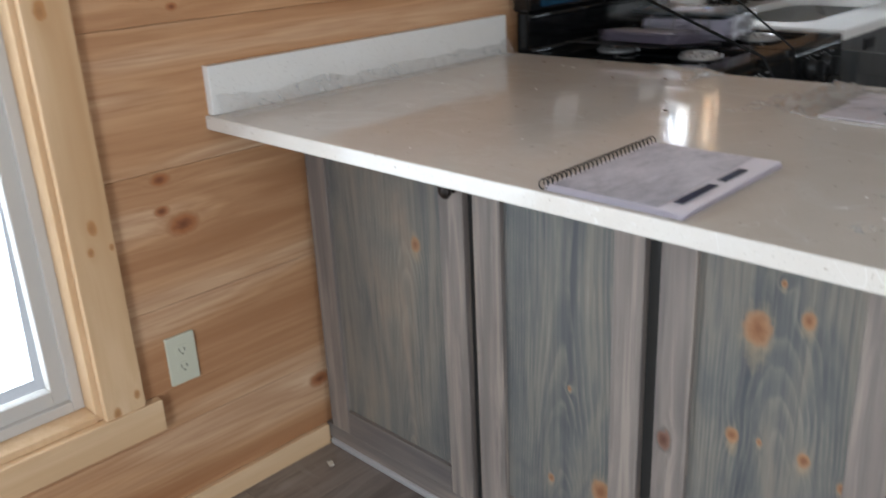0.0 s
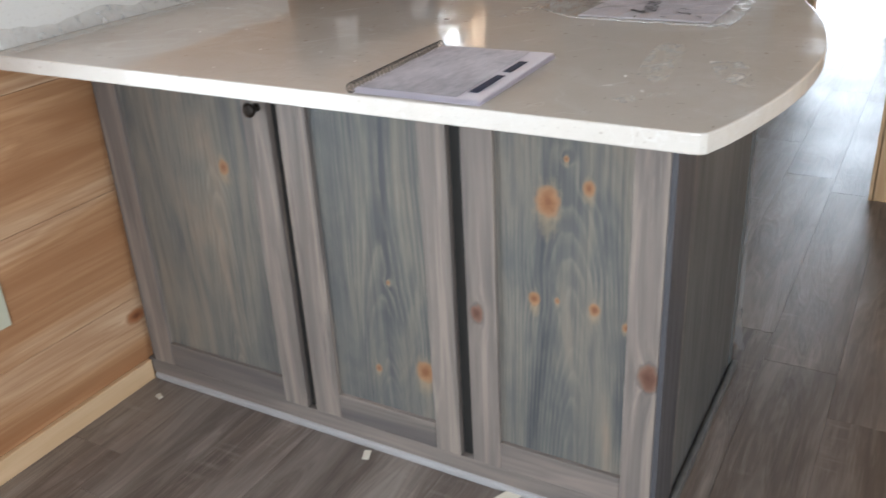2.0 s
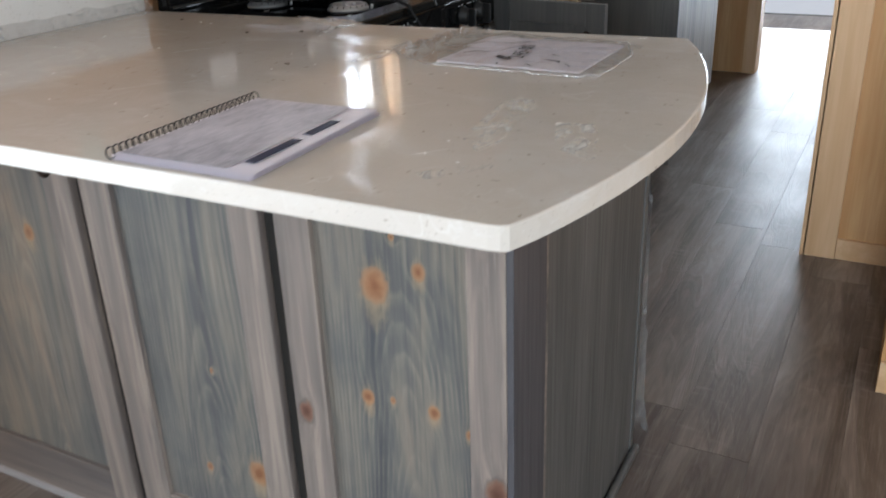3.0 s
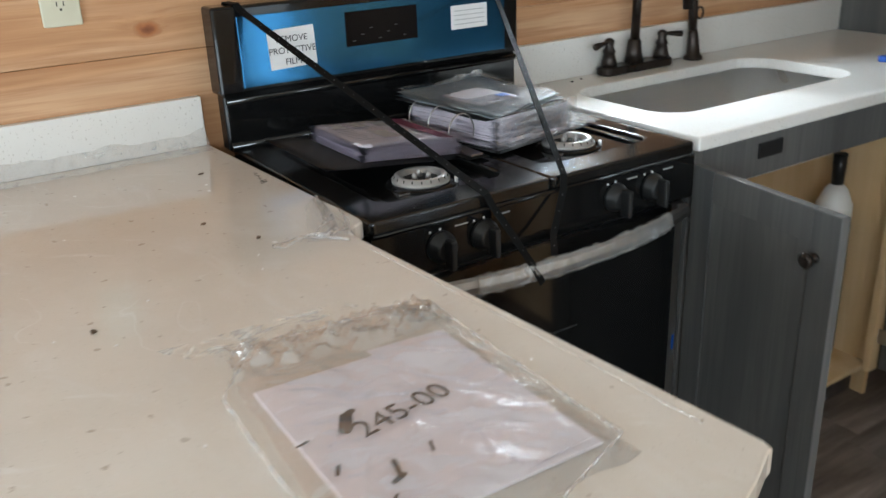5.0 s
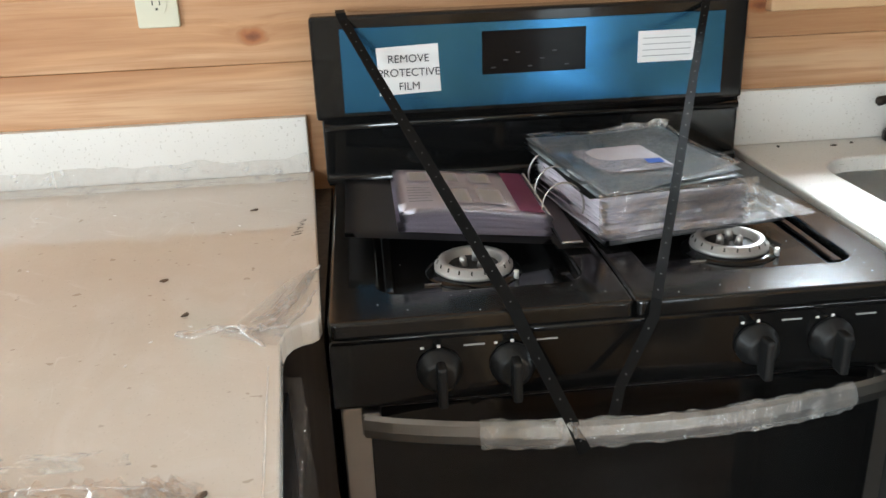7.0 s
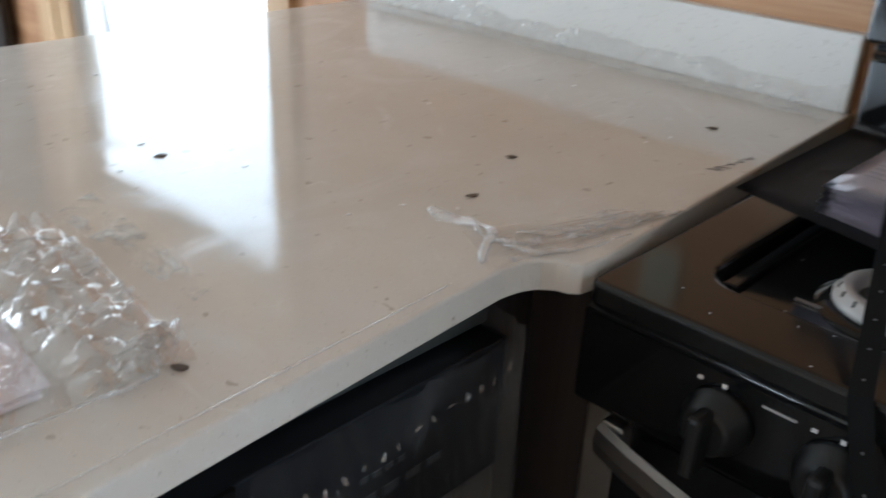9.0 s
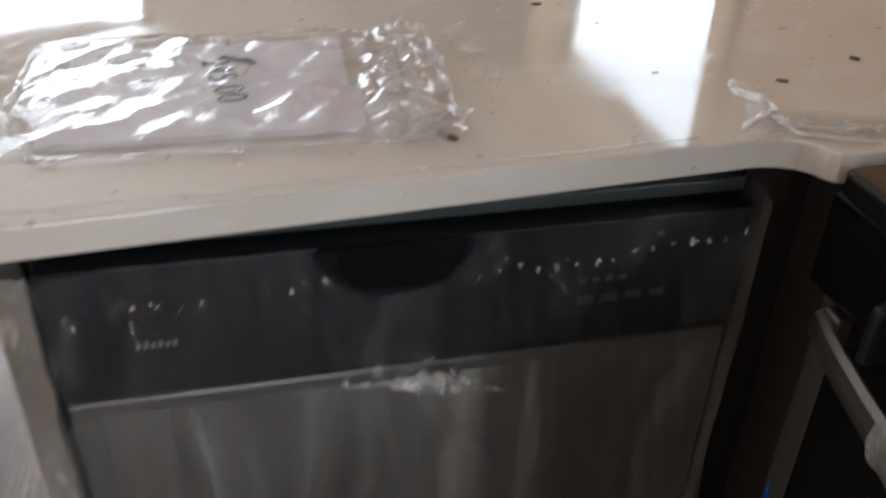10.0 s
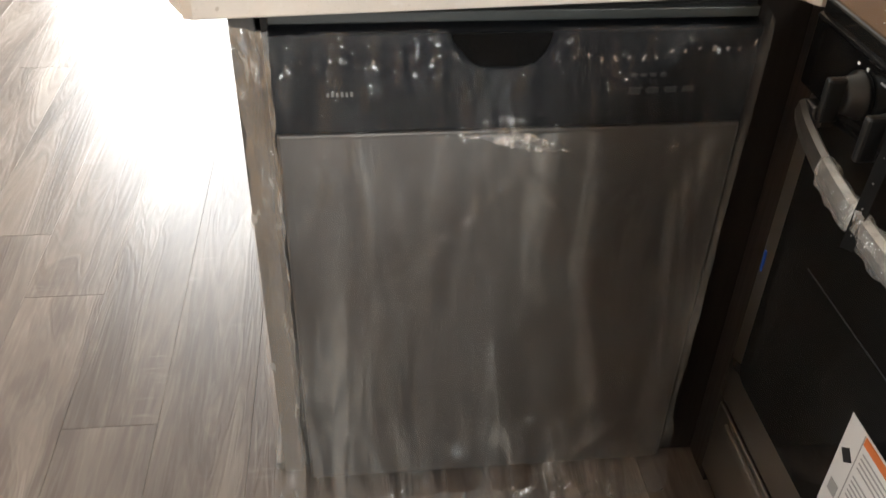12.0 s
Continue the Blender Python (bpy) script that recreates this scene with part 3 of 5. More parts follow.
wall_south = slab_wall("wall_south", (((-3.56, -4.36, -0.02), (-1.3, -4.2, 2.5)), ((-0.1, -4.36, -0.02), (1.17, -4.2, 2.5)), ((2.07, -4.36, -0.02), (6.6, -4.2, 2.5)), ((-1.3, -4.36, -0.02), (-0.1, -4.2, 0.8)), ((-1.3, -4.36, 2.0), (-0.1, -4.2, 2.5))), plaster, "plain pale long wall")
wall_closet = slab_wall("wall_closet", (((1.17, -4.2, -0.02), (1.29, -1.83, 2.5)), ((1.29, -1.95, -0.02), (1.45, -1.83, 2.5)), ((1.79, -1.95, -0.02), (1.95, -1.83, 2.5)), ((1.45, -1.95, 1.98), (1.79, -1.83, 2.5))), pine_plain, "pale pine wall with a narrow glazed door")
wall_partition = slab_wall("wall_partition", (((1.95, -4.2, -0.02), (2.07, -1.57, 2.5)),), pine_plain, "pine board partition wall end")
wall_east = slab_wall("wall_east", (((4.5, -0.975, -0.02), (4.62, 0.018, 2.5)), ((4.5, -4.2, -0.02), (4.62, -1.85, 2.5)), ((4.5, -1.85, 2.08), (4.62, -0.975, 2.5))),
                     pine_plain, "pine wall with an open doorway")
wall_hall = slab_wall("wall_hall", (((4.62, -0.6, -0.02), (6.6, -0.48, 2.5)), ((4.62, -2.3, -0.02), (6.6, -2.18, 2.5))), plaster, "plain hall walls")
wall_end = slab_wall("wall_end", (((6.05, -2.18, 2.08), (6.2, -0.6, 2.5)),), plaster, "wall over the open end of the hall")
ceiling = tagged(link("ceiling", boxes(((-3.56, -4.36, 2.5), (1.23, 0.16, 2.6)), ((1.23, -1.9, 2.5), (2.01, 0.16, 2.6)), ((2.01, -4.36, 2.5), (6.6, 0.16, 2.6))), plaster), "plain pale ceiling", "ceiling", kind="structure")
ground = tagged(link("ground", sheet(((-400, -400, -0.35), (400, -400, -0.35), (400, 400, -0.35), (-400, 400, -0.35)), 2, 2), ground_mat),
                "pale gravel ground outside the house", "ground", kind="structure")
floor = tagged(link("floor", boxes(((-3.56, -4.36, -0.12), (6.7, 0.16, -0.006))), dark_slot), "grey-brown wood-look vinyl plank floor", "floor", kind="structure")

# pine casing round the partition's end, with its baseboard
casing_p = tagged(link("trim_partition", boxes(((1.932, -1.66, 0.0), (1.95, -1.562, 2.1)), ((1.932, -1.57, 0.0), (2.085, -1.552, 2.1)), bevel=0.002), pine_trim),
                  "pine corner casing on the partition end", "trim", kind="structure")
tagged(link("baseboard_partition", box((1.936, -1.829, 0.0), (1.95, -1.661, 0.07), 0.002), pine_trim_x), "low pine baseboard", "baseboard", kind="structure")
tagged(link("baseboard_closet", box((1.155, -4.2, 0.0), (1.17, -1.83, 0.085), 0.002), pine_trim_x), "pale pine baseboard at the closet corner", "baseboard", kind="structure")
tagged(link("baseboard_north", box((-3.4, -0.016, 0.0), (0.0, 0.0, 0.058), 0.003), pine_trim_x), "pale pine baseboard under the window wall", "baseboard", kind="structure")
tagged(link("trim_doorway", boxes(((4.484, -0.975, 0.0), (4.5, -0.90, 2.08)), ((4.484, -1.93, 0.0), (4.5, -1.85, 2.08)), ((4.484, -1.93, 2.08), (4.5, -0.90, 2.16)), bevel=0.002), pine_trim),
       "pine doorway casing", "trim", kind="structure")
tagged(link("door_2", boxes(((4.70, -1.42, 0.01), (5.45, -1.38, 2.04)), bevel=0.003), stain_dark), "dark wooden door standing open in the hall", "door", kind="structure")


def window(name, x0, x1, z0, z1, casing, label, stool):
    """A vinyl sash window in a pine-lined opening."""
    w = thing(name, ((x0 + x1) / 2, 0.08, z0), label, "window")
    w["kind"] = "structure"
    t = 0.016
    part("jamb_lining", boxes(((x0, 0.0, z0), (x0 + t, 0.10, z1)), ((x1 - t, 0.0, z0), (x1, 0.10, z1)), ((x0 + t, 0.0, z1 - t), (x1 - t, 0.10, z1)),
                              ((x0 + t, -0.004, z0), (x1 - t, 0.10, z0 + t)), bevel=0.002), pine_trim, w, "pine jamb lining")
    for n, a, b, mat in (("side_casing", (x0 - casing, -0.020, z0), (x0 + 0.004, 0.0, z1), pine_trim), ("side_casing", (x1 - 0.004, -0.020, z0), (x1 + casing, 0.0, z1), pine_trim),
                         ("head_casing", (x0 - casing - 0.03, -0.022, z1), (x1 + casing + 0.03, 0.0, z1 + 0.09), pine_trim_x),
                         ("apron", (x0 - casing - stool, -0.024, z0 - 0.075), (x1 + casing + stool, 0.0, z0), pine_trim_x)):
        part(n, box(a, b, 0.0025), mat, w)
    a0, a1, b0, b1 = x0 + t, x1 - t, z0 + t, z1 - t
    for k, (inset, depth0, depth1) in enumerate(((0.020, 0.050, 0.10), (0.050, 0.064, 0.094))):
        i0, i1, j0, j1 = a0 + inset - 0.02, a1 - inset + 0.02, b0 + inset - 0.02, b1 - inset + 0.02
        f = 0.024 + 0.010 * k
        if k:
            i0, i1, j0, j1 = a0 + 0.022, a1 - 0.022, b0 + 0.022, b1 - 0.022
        part("window_frame" if k == 0 else "sash",
             boxes(((i0, depth0, j0), (i0 + f, depth1, j1)), ((i1 - f, depth0, j0), (i1, depth1, j1)), ((i0 + f, depth0, j0), (i1 - f, depth1, j0 + f)),
                   ((i0 + f, depth0, j1 - f), (i1 - f, depth1, j1)), bevel=0.002), vinyl_frame, w, "beige vinyl frame")
    g = part("pane", box((a0 + 0.05, 0.076, b0 + 0.05), (a1 - 0.05, 0.080, b1 - 0.05)), pane_glass, w, "clear glass pane")
    g.visible_shadow = False
    return w


window("window_1", *W1, 0.085, "tall vinyl window with knotty pine casing", 0.035)
window("window_2", *W2, 0.05, "small vinyl window above the sink", 0.0)

# glazed door in the west wall
glazed = thing("door_1", (-3.45, -2.2, 0.0), "fully glazed patio door in a white frame", "door")
glazed["kind"] = "structure"
part("door_frame", boxes(((-3.52, -2.8, 0.0), (-3.42, -2.72, 2.1)), ((-3.52, -1.68, 0.0), (-3.42, -1.6, 2.1)), ((-3.52, -2.72, 2.02), (-3.42, -1.68, 2.1)), ((-3.52, -2.72, 0.0), (-3.42, -1.68, 0.08)),
                         bevel=0.003), vinyl_frame, glazed)
_g = part("pane", box((-3.475, -2.72, 0.08), (-3.469, -1.68, 2.02)), pane_glass, glazed)
_g.visible_shadow = False

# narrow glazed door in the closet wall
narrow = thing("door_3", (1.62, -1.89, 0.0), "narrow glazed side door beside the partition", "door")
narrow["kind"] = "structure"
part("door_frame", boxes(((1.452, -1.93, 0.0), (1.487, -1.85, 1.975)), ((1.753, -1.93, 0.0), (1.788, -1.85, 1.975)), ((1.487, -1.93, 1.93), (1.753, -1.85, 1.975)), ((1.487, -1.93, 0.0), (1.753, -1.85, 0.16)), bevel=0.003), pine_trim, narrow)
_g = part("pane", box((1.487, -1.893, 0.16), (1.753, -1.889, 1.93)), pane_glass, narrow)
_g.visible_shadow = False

# grey quarter-round along the cabinet foot
tagged(link("trim_cabinet_foot", boxes(((-0.003, -1.372, 0.0), (0.015, -0.017, 0.020)), bevel=0.006), quarter_white), "grey quarter-round moulding at the cabinet foot", "trim", kind="structure")
tagged(link("trim_cabinet_end", boxes(((0.016, -1.372, 0.0), (0.685, -1.356, 0.018)), bevel=0.006), stain_side), "grey quarter-round moulding at the cabinet end", "trim", kind="structure")

# ---- peninsula ----
cab = thing("base_cabinet", (0.3, -0.7, 0.0), "grey-stained knotty pine peninsula cabinet with three flat-panel doors", "cabinet")
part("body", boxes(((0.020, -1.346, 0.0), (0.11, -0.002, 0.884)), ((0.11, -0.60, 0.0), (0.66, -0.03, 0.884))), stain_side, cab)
# near-black strips behind the door gaps, the gaps' shade put into their colour
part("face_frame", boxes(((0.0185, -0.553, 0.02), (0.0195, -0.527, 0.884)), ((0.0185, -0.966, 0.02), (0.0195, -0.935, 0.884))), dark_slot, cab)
part("bottom_rail", box((0.003, -1.352, 0.018), (0.0195, -0.002, 0.060), 0.001), stain_rail, cab, "grey-stained bottom rail")
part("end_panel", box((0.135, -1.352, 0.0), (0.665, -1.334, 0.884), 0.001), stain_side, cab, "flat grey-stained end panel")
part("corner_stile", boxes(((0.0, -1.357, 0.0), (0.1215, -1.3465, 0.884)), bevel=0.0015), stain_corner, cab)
part("batten", box((0.122, -1.356, 0.0), (0.134, -1.336, 0.884), 0.002), stain_rail, cab)
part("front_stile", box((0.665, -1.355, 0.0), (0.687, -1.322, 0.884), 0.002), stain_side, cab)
# added dark box: hides the lit wall, its colour stands for the gap's shade
part("corner_filler", box((0.662, -0.586, 0.0), (0.768, -0.022, 0.884), 0.001), stain_dark, cab, "dark box added to block and darken the corner gap beside the range")
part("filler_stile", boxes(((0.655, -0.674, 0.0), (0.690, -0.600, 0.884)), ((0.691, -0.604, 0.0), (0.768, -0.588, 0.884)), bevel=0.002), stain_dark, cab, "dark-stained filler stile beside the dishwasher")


def shaker_door(parent, y0, y1, z0, z1, s0, s1, label=""):
    """A framed door in the plane x = 0, between y0 (nearer the wall) and y1."""
    p = part("door", boxes(((0.0105, y1 + s1 - 0.004, z0 + 0.056), (0.0175, y0 - s0 + 0.004, z1 - 0.056))), stain_panel, parent, label)
    for n, a, b, mat in (("stile", (0.0, y0 - s0, z0), (0.0185, y0, z1), stain_frame), ("stile", (0.0, y1, z0), (0.0185, y1 + s1, z1), stain_frame),
                         ("rail", (0.0005, y1 + s1 + 0.0005, z0), (0.018, y0 - s0 - 0.0005, z0 + 0.066), stain_rail),
                         ("rail", (0.0005, y1 + s1 + 0.0005, z1 - 0.062), (0.018, y0 - s0 - 0.0005, z1), stain_rail)):
        part(n, box(a, b, 0.0018), mat, p)
    return p


def knob_bm(p, way):
    p, way = Vector(p), Vector(way)
    return tube([p, p + way * 0.004, p + way * 0.006, p + way * 0.014, p + way * 0.018, p + way * 0.026, p + way * 0.030, p + way * 0.031],
                [0.009, 0.009, 0.005, 0.005, 0.013, 0.0155, 0.011, 0.002], 16)


d1 = shaker_door(cab, -0.030, -0.527, 0.062, 0.868, 0.068, 0.066)
shaker_door(cab, -0.553, -0.936, 0.062, 0.868, 0.071, 0.060)
shaker_door(cab, -0.966, -1.346, 0.062, 0.868, 0.064, 0.060)
part("knob", knob_bm((-0.001, -0.505, 0.792), (-1, 0, 0)), bronze, d1, "round dark bronze knob")

# counter with its bowed end
_arc = []
for k in range(25):
    u = k / 24
    _x = -0.215 + 0.975 * u
    _arc.append((_x, -1.446 + 0.052 * u - 0.100 * math.sin(math.pi * min(1, u * 1.0)) ** 0.85))
_plan = [(-0.222, -0.002), (-0.222, -1.425), (-0.220, -1.438)] + _arc + [(0.768, -1.392), (0.7715, -1.380)] + \
        [(0.750, -1.06), (0.727, -0.720), (0.725, -0.690), (0.728, -0.670), (0.735, -0.655), (0.745, -0.646), (0.756, -0.642), (0.764, -0.635), (0.767, -0.620), (0.7665, -0.60), (0.7365, -0.002)]
counter = single("countertop", prism(_plan, 0.885, 0.915, 0.003), quartz, "cream speckled quartz peninsula countertop with a bowed end, scuffed and dusty", "countertop")
single("backsplash", box((-0.213, -0.020, 0.9155), (0.732, 0.0, 1.018), 0.002), quartz_splash, "low white quartz backsplash strip on the peninsula", "backsplash")

# dishwasher
dw = thing("dishwasher", (0.42, -0.99, 0.0), "stainless dishwasher still wrapped in a clear plastic cover", "dishwasher")
part("body", box((0.125, -1.315, 0.02), (0.690, -0.680, 0.868)), black_plastic, dw)
part("toe_kick", box((0.62, -1.305, 0.0), (0.660, -0.680, 0.098)), black_plastic, dw)
part("top_strip", box((0.680, -1.306, 0.850), (0.702, -0.680, 0.864), 0.002), dw_grey, dw, "grey top edge strip")
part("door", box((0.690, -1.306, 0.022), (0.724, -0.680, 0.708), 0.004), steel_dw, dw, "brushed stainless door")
_cp = part("control_panel", box((0.690, -1.306, 0.711), (0.726, -0.680, 0.846), 0.002), dw_panel, dw, "charcoal control panel")
part("pocket_handle", turned(prism([(-0.064, 0.0), (-0.060, -0.012), (-0.050, -0.022), (-0.036, -0.038), (-0.024, -0.044), (0.030, -0.045), (0.044, -0.040), (0.056, -0.026), (0.062, -0.012), (0.064, 0.0)], 0, 0.004),
                             Matrix(((0, 0, 1, 0.7265), (1, 0, 0, -1.018), (0, 1, 0, 0.846), (0, 0, 0, 1)))), black_enamel, _cp, "black recessed pocket handle")
for k in range(6):
    part("badge", box((0.726, -1.238 + 0.006 * k, 0.763), (0.7266, -1.2345 + 0.006 * k, 0.7685 + 0.0015 * (k % 2))), badge_grey, _cp)
for k in range(4):
    part("button_print", box((0.726, -0.845 + k * 0.024, 0.756 + 0.001 * k), (0.7266, -0.829 + k * 0.024, 0.766)), print_faint, _cp)
for k in range(4):
    part("button_print", box((0.726, -0.845 + k * 0.013, 0.781), (0.7266, -0.837 + k * 0.013, 0.786)), print_faint, _cp)


RIDGES = ((0.50, 0.18, 0.66, 0.36, 0.006, 0.008), (0.52, 0.18, 0.60, 0.30, 0.005, 0.006), (0.46, 0.20, 0.40, 0.62, 0.004, 0.012), (0.56, 0.19, 0.90, 0.30, 0.004, 0.008),
          (0.20, 0.16, 0.27, 0.75, 0.005, 0.012), (0.72, 0.30, 0.98, 0.12, 0.005, 0.010), (0.60, 0.99, 0.98, 0.84, 0.008, 0.010), (0.66, 0.95, 0.90, 0.80, 0.006, 0.008),
          (0.74, 1.0, 0.99, 0.93, 0.008, 0.009), (0.05, 0.30, 0.10, 0.95, 0.008, 0.010), (0.03, 0.10, 0.06, 0.60, 0.008, 0.008), (0.86, 0.16, 0.78, 0.85, 0.004, 0.014),
          (0.62, 0.04, 0.80, 0.12, 0.006, 0.006), (0.70, 0.03, 0.96, 0.02, 0.006, 0.006), (0.12, 0.02, 0.16, 0.20, 0.005, 0.006), (0.36, 0.03, 0.37, 0.22, 0.004, 0.006))


def ridges(u, v):
    """Long soft creases in the loose plastic, each between two points, with height and width."""
    h = 0.0
    for u0, v0, u1, v1, tall, wide in RIDGES:
        du, dv = u1 - u0, (v1 - v0) * 1.25
        t = max(0.0, min(1.0, ((u - u0) * du + (v - v0) * 1.25 * dv) / (du * du + dv * dv)))
        bow = 0.02 * noise.noise(Vector((t * 3, u0 * 9, v0 * 9)))
        d = math.hypot(u - u0 - du * t + bow, (v - v0) * 1.25 - dv * t)
        h += tall * math.exp(-(d / wide) ** 2) * (0.4 + 0.6 * math.sin(math.pi * min(1, max(0, t))) if 0 < t < 1 else 0.4)
    return h


def cover_shape(u, v):
    """u runs along the door, v downwards."""
    bulge = 0.012 + 0.016 * max(0, 1 - u * 9) + 0.010 * math.sin(v * 2.6)
    a = noise.noise(Vector((u * 11 + v * 2.5, v * 1.0, 4)))
    b = noise.noise(Vector((u * 26 - v * 5.0, v * 1.6, 12)))
    c = noise.noise(Vector((u * 9 + v * 9, v * 2.0 - u, 21)))
    fold = 0.006 * (1 - abs(a) * 2.2) * 0.6 + 0.003 * (1 - abs(b) * 2.4) + 0.003 * (1 - abs(c) * 3.0)
    ticks = 0.005 * noise.noise(Vector((u * 70, v * 55, 9))) * math.exp(-((v - 0.055 + 0.02 * u) / 0.016) ** 2)
    gather = 0.012 * math.exp(-((v - 0.175) / 0.022) ** 2) * math.exp(-((u - 0.50) / 0.12) ** 2) * (0.6 + noise.noise(Vector((u * 60, v * 60, 3.0))))
    low = max(0, v - 0.80) * 5.0
    hem = (0.010 * noise.noise(Vector((u * 9 + v * 9, v * 8 - u * 6, 2))) + 0.006 * noise.noise(Vector((u * 26, v * 20, 2)))) * low
    crease = 0.010 * math.exp(-((v - 1.06 + 0.55 * max(0, u - 0.62)) / 0.018) ** 2) * (1 if u > 0.6 else 0)
    flare = 0.22 * max(0.0, v - 0.80)
    return (bulge + fold + ticks + gather + hem + crease + ridges(u, v) + flare, -0.024 * u * v, -0.010 + 0.012 * noise.noise(Vector((u * 5, 8, v))) * v - 0.035 * v * (1 - u))


bm = sheet(((0.724, -1.322, 0.866), (0.724, -0.676, 0.866), (0.724, -0.662, 0.022), (0.724, -1.345, 0.048)), 170, 190, cover_shape)
_torn = [f for f in bm.faces if ((f.calc_center_median().y + 1.018) / 0.070) ** 2 + ((f.calc_center_median().z - 0.858) / 0.056) ** 2 < 1]
bmesh.ops.delete(bm, geom=_torn, context="FACES")
for f in bm.faces:
    f.material_index = 1 if f.calc_center_median().z > 0.714 else 2 if f.calc_center_median().z < 0.035 else 0
_cov = part("plastic_cover", bm, poly_film_dw, dw, "loose clear plastic cover torn open at the pocket")
_cov.data.materials.append(poly_film_taut)
_cov.data.materials.append(poly_film_bunch)
_tk = random.Random(21)
for k in range(34):
    ty = -1.285 + 0.0178 * k
    if -1.092 < ty < -0.955:
        continue
    tz = 0.818 + 0.012 * max(0.0, (ty + 0.85) / 0.15) + _tk.uniform(-0.004, 0.004)
    big = 0.35 + (0.6 if ty > -0.95 else 0.0) * _tk.random()
    bm = crumple(sheet(((0.744, ty, tz + 0.004 * big), (0.746, ty + 0.004 * big, tz + 0.003), (0.746, ty + 0.002, tz - 0.005 * big), (0.745, ty - 0.001, tz - 0.003)), 5, 5), 0.003, 160, k)
    part("cover_crimp", bm, poly_scrap, dw, "glossy crimp in the plastic")


def bunch_shape(u, v):
    wave = 0.006 * noise.noise(Vector((u * 3, v * 10, 3))) + 0.003 * noise.noise(Vector((u * 7, v * 26, 8)))
    curl = max(0, 1 - v * 6)
    return (0.007 * abs(noise.noise(Vector((u * 5, v * 6, 5)))) + 0.014 * curl * abs(noise.noise(Vector((u * 8, v * 40, 1)))),
            wave - 0.022 * curl * (1 - u) - 0.012 * (1 - u) * max(0, v - 0.93) * 14, -0.02 * max(0, v - 0.9) * 10 * (1 - u))


part("cover_side", sheet(((0.735, -1.340, 0.866), (0.758, -1.300, 0.866), (0.785, -1.310, 0.022), (0.745, -1.362, 0.026)), 14, 130, bunch_shape), poly_film_bunch, dw, "bunched plastic along the side")
part("cover_side", sheet(((0.690, -0.668, 0.862), (0.742, -0.676, 0.862), (0.742, -0.684, 0.08), (0.690, -0.664, 0.10)), 10, 60,
                         lambda u, v: (0.008 * noise.noise(Vector((u * 4, v * 9, 6))), 0.005 * noise.noise(Vector((u * 3, v * 7, 5))), 0)), poly_film_edge, dw, "loose plastic along the side")
part("cover_pucker", crumple(sheet(((0.752, -1.075, 0.722), (0.752, -0.975, 0.718), (0.75, -0.925, 0.682), (0.75, -1.02, 0.702)), 80, 30), 0.011, 75, 2), poly_film_white, dw, "crinkled glossy pucker in the plastic")

# ---- range ----
rng = thing("gas_range", (1.14, -0.33, 0.0), "black and stainless gas range with blue protective film, strapped shut", "range")
RX0, RX1 = 0.774, 1.515
part("body", box((RX0 + 0.004, -0.595, 0.03), (RX1 - 0.004, -0.03, 0.885), 0.003), black_enamel, rng)
part("foot_plinth", box((RX0 + 0.03, -0.56, 0.0), (RX1 - 0.03, -0.05, 0.03)), black_plastic, rng)
_top = part("cooktop", prism(rounded(RX0, -0.640, 1.1445, -0.05, 0.010, 6), 0.884, 0.908, 0.005, hole=rounded(0.838, -0.566, 1.098, -0.145, 0.03, 6)), dusty_enamel, rng, "dusty black enamel cooktop")
part("cooktop_half", prism(rounded(1.1447, -0.640, RX1, -0.05, 0.010, 6), 0.884, 0.908, 0.005, hole=rounded(1.190, -0.566, 1.462, -0.145, 0.03, 6)), dusty_enamel, _top, "dusty black enamel cooktop")
part("well", box((0.83, -0.575, 0.8845), (1.106, -0.137, 0.896)), black_enamel, _top, "recessed black burner well")
part("well", box((1.182, -0.575, 0.8845), (1.470, -0.137, 0.896)), black_enamel, _top, "recessed black burner well")
for bx in (0.852, 1.448):
    part("well_ridge", box((bx - 0.007, -0.55, 0.8962), (bx + 0.007, -0.16, 0.902), 0.003), black_enamel, _top)


def lathe(profile, cx, cy, seg=36):
    """A round body from (radius, height) pairs, closed at both ends."""
    bm = bmesh.new()
    rings = [[bm.verts.new((cx + r * math.cos(2 * math.pi * k / seg), cy + r * math.sin(2 * math.pi * k / seg), z)) for k in range(seg)] for r, z in profile]
    for r0, r1 in zip(rings, rings[1:]):
        for k in range(seg):
            bm.faces.new((r0[k], r0[(k + 1) % seg], r1[(k + 1) % seg], r1[k])).smooth = True
    bm.faces.new(rings[0][::-1])
    bm.faces.new(rings[-1])
    return bm


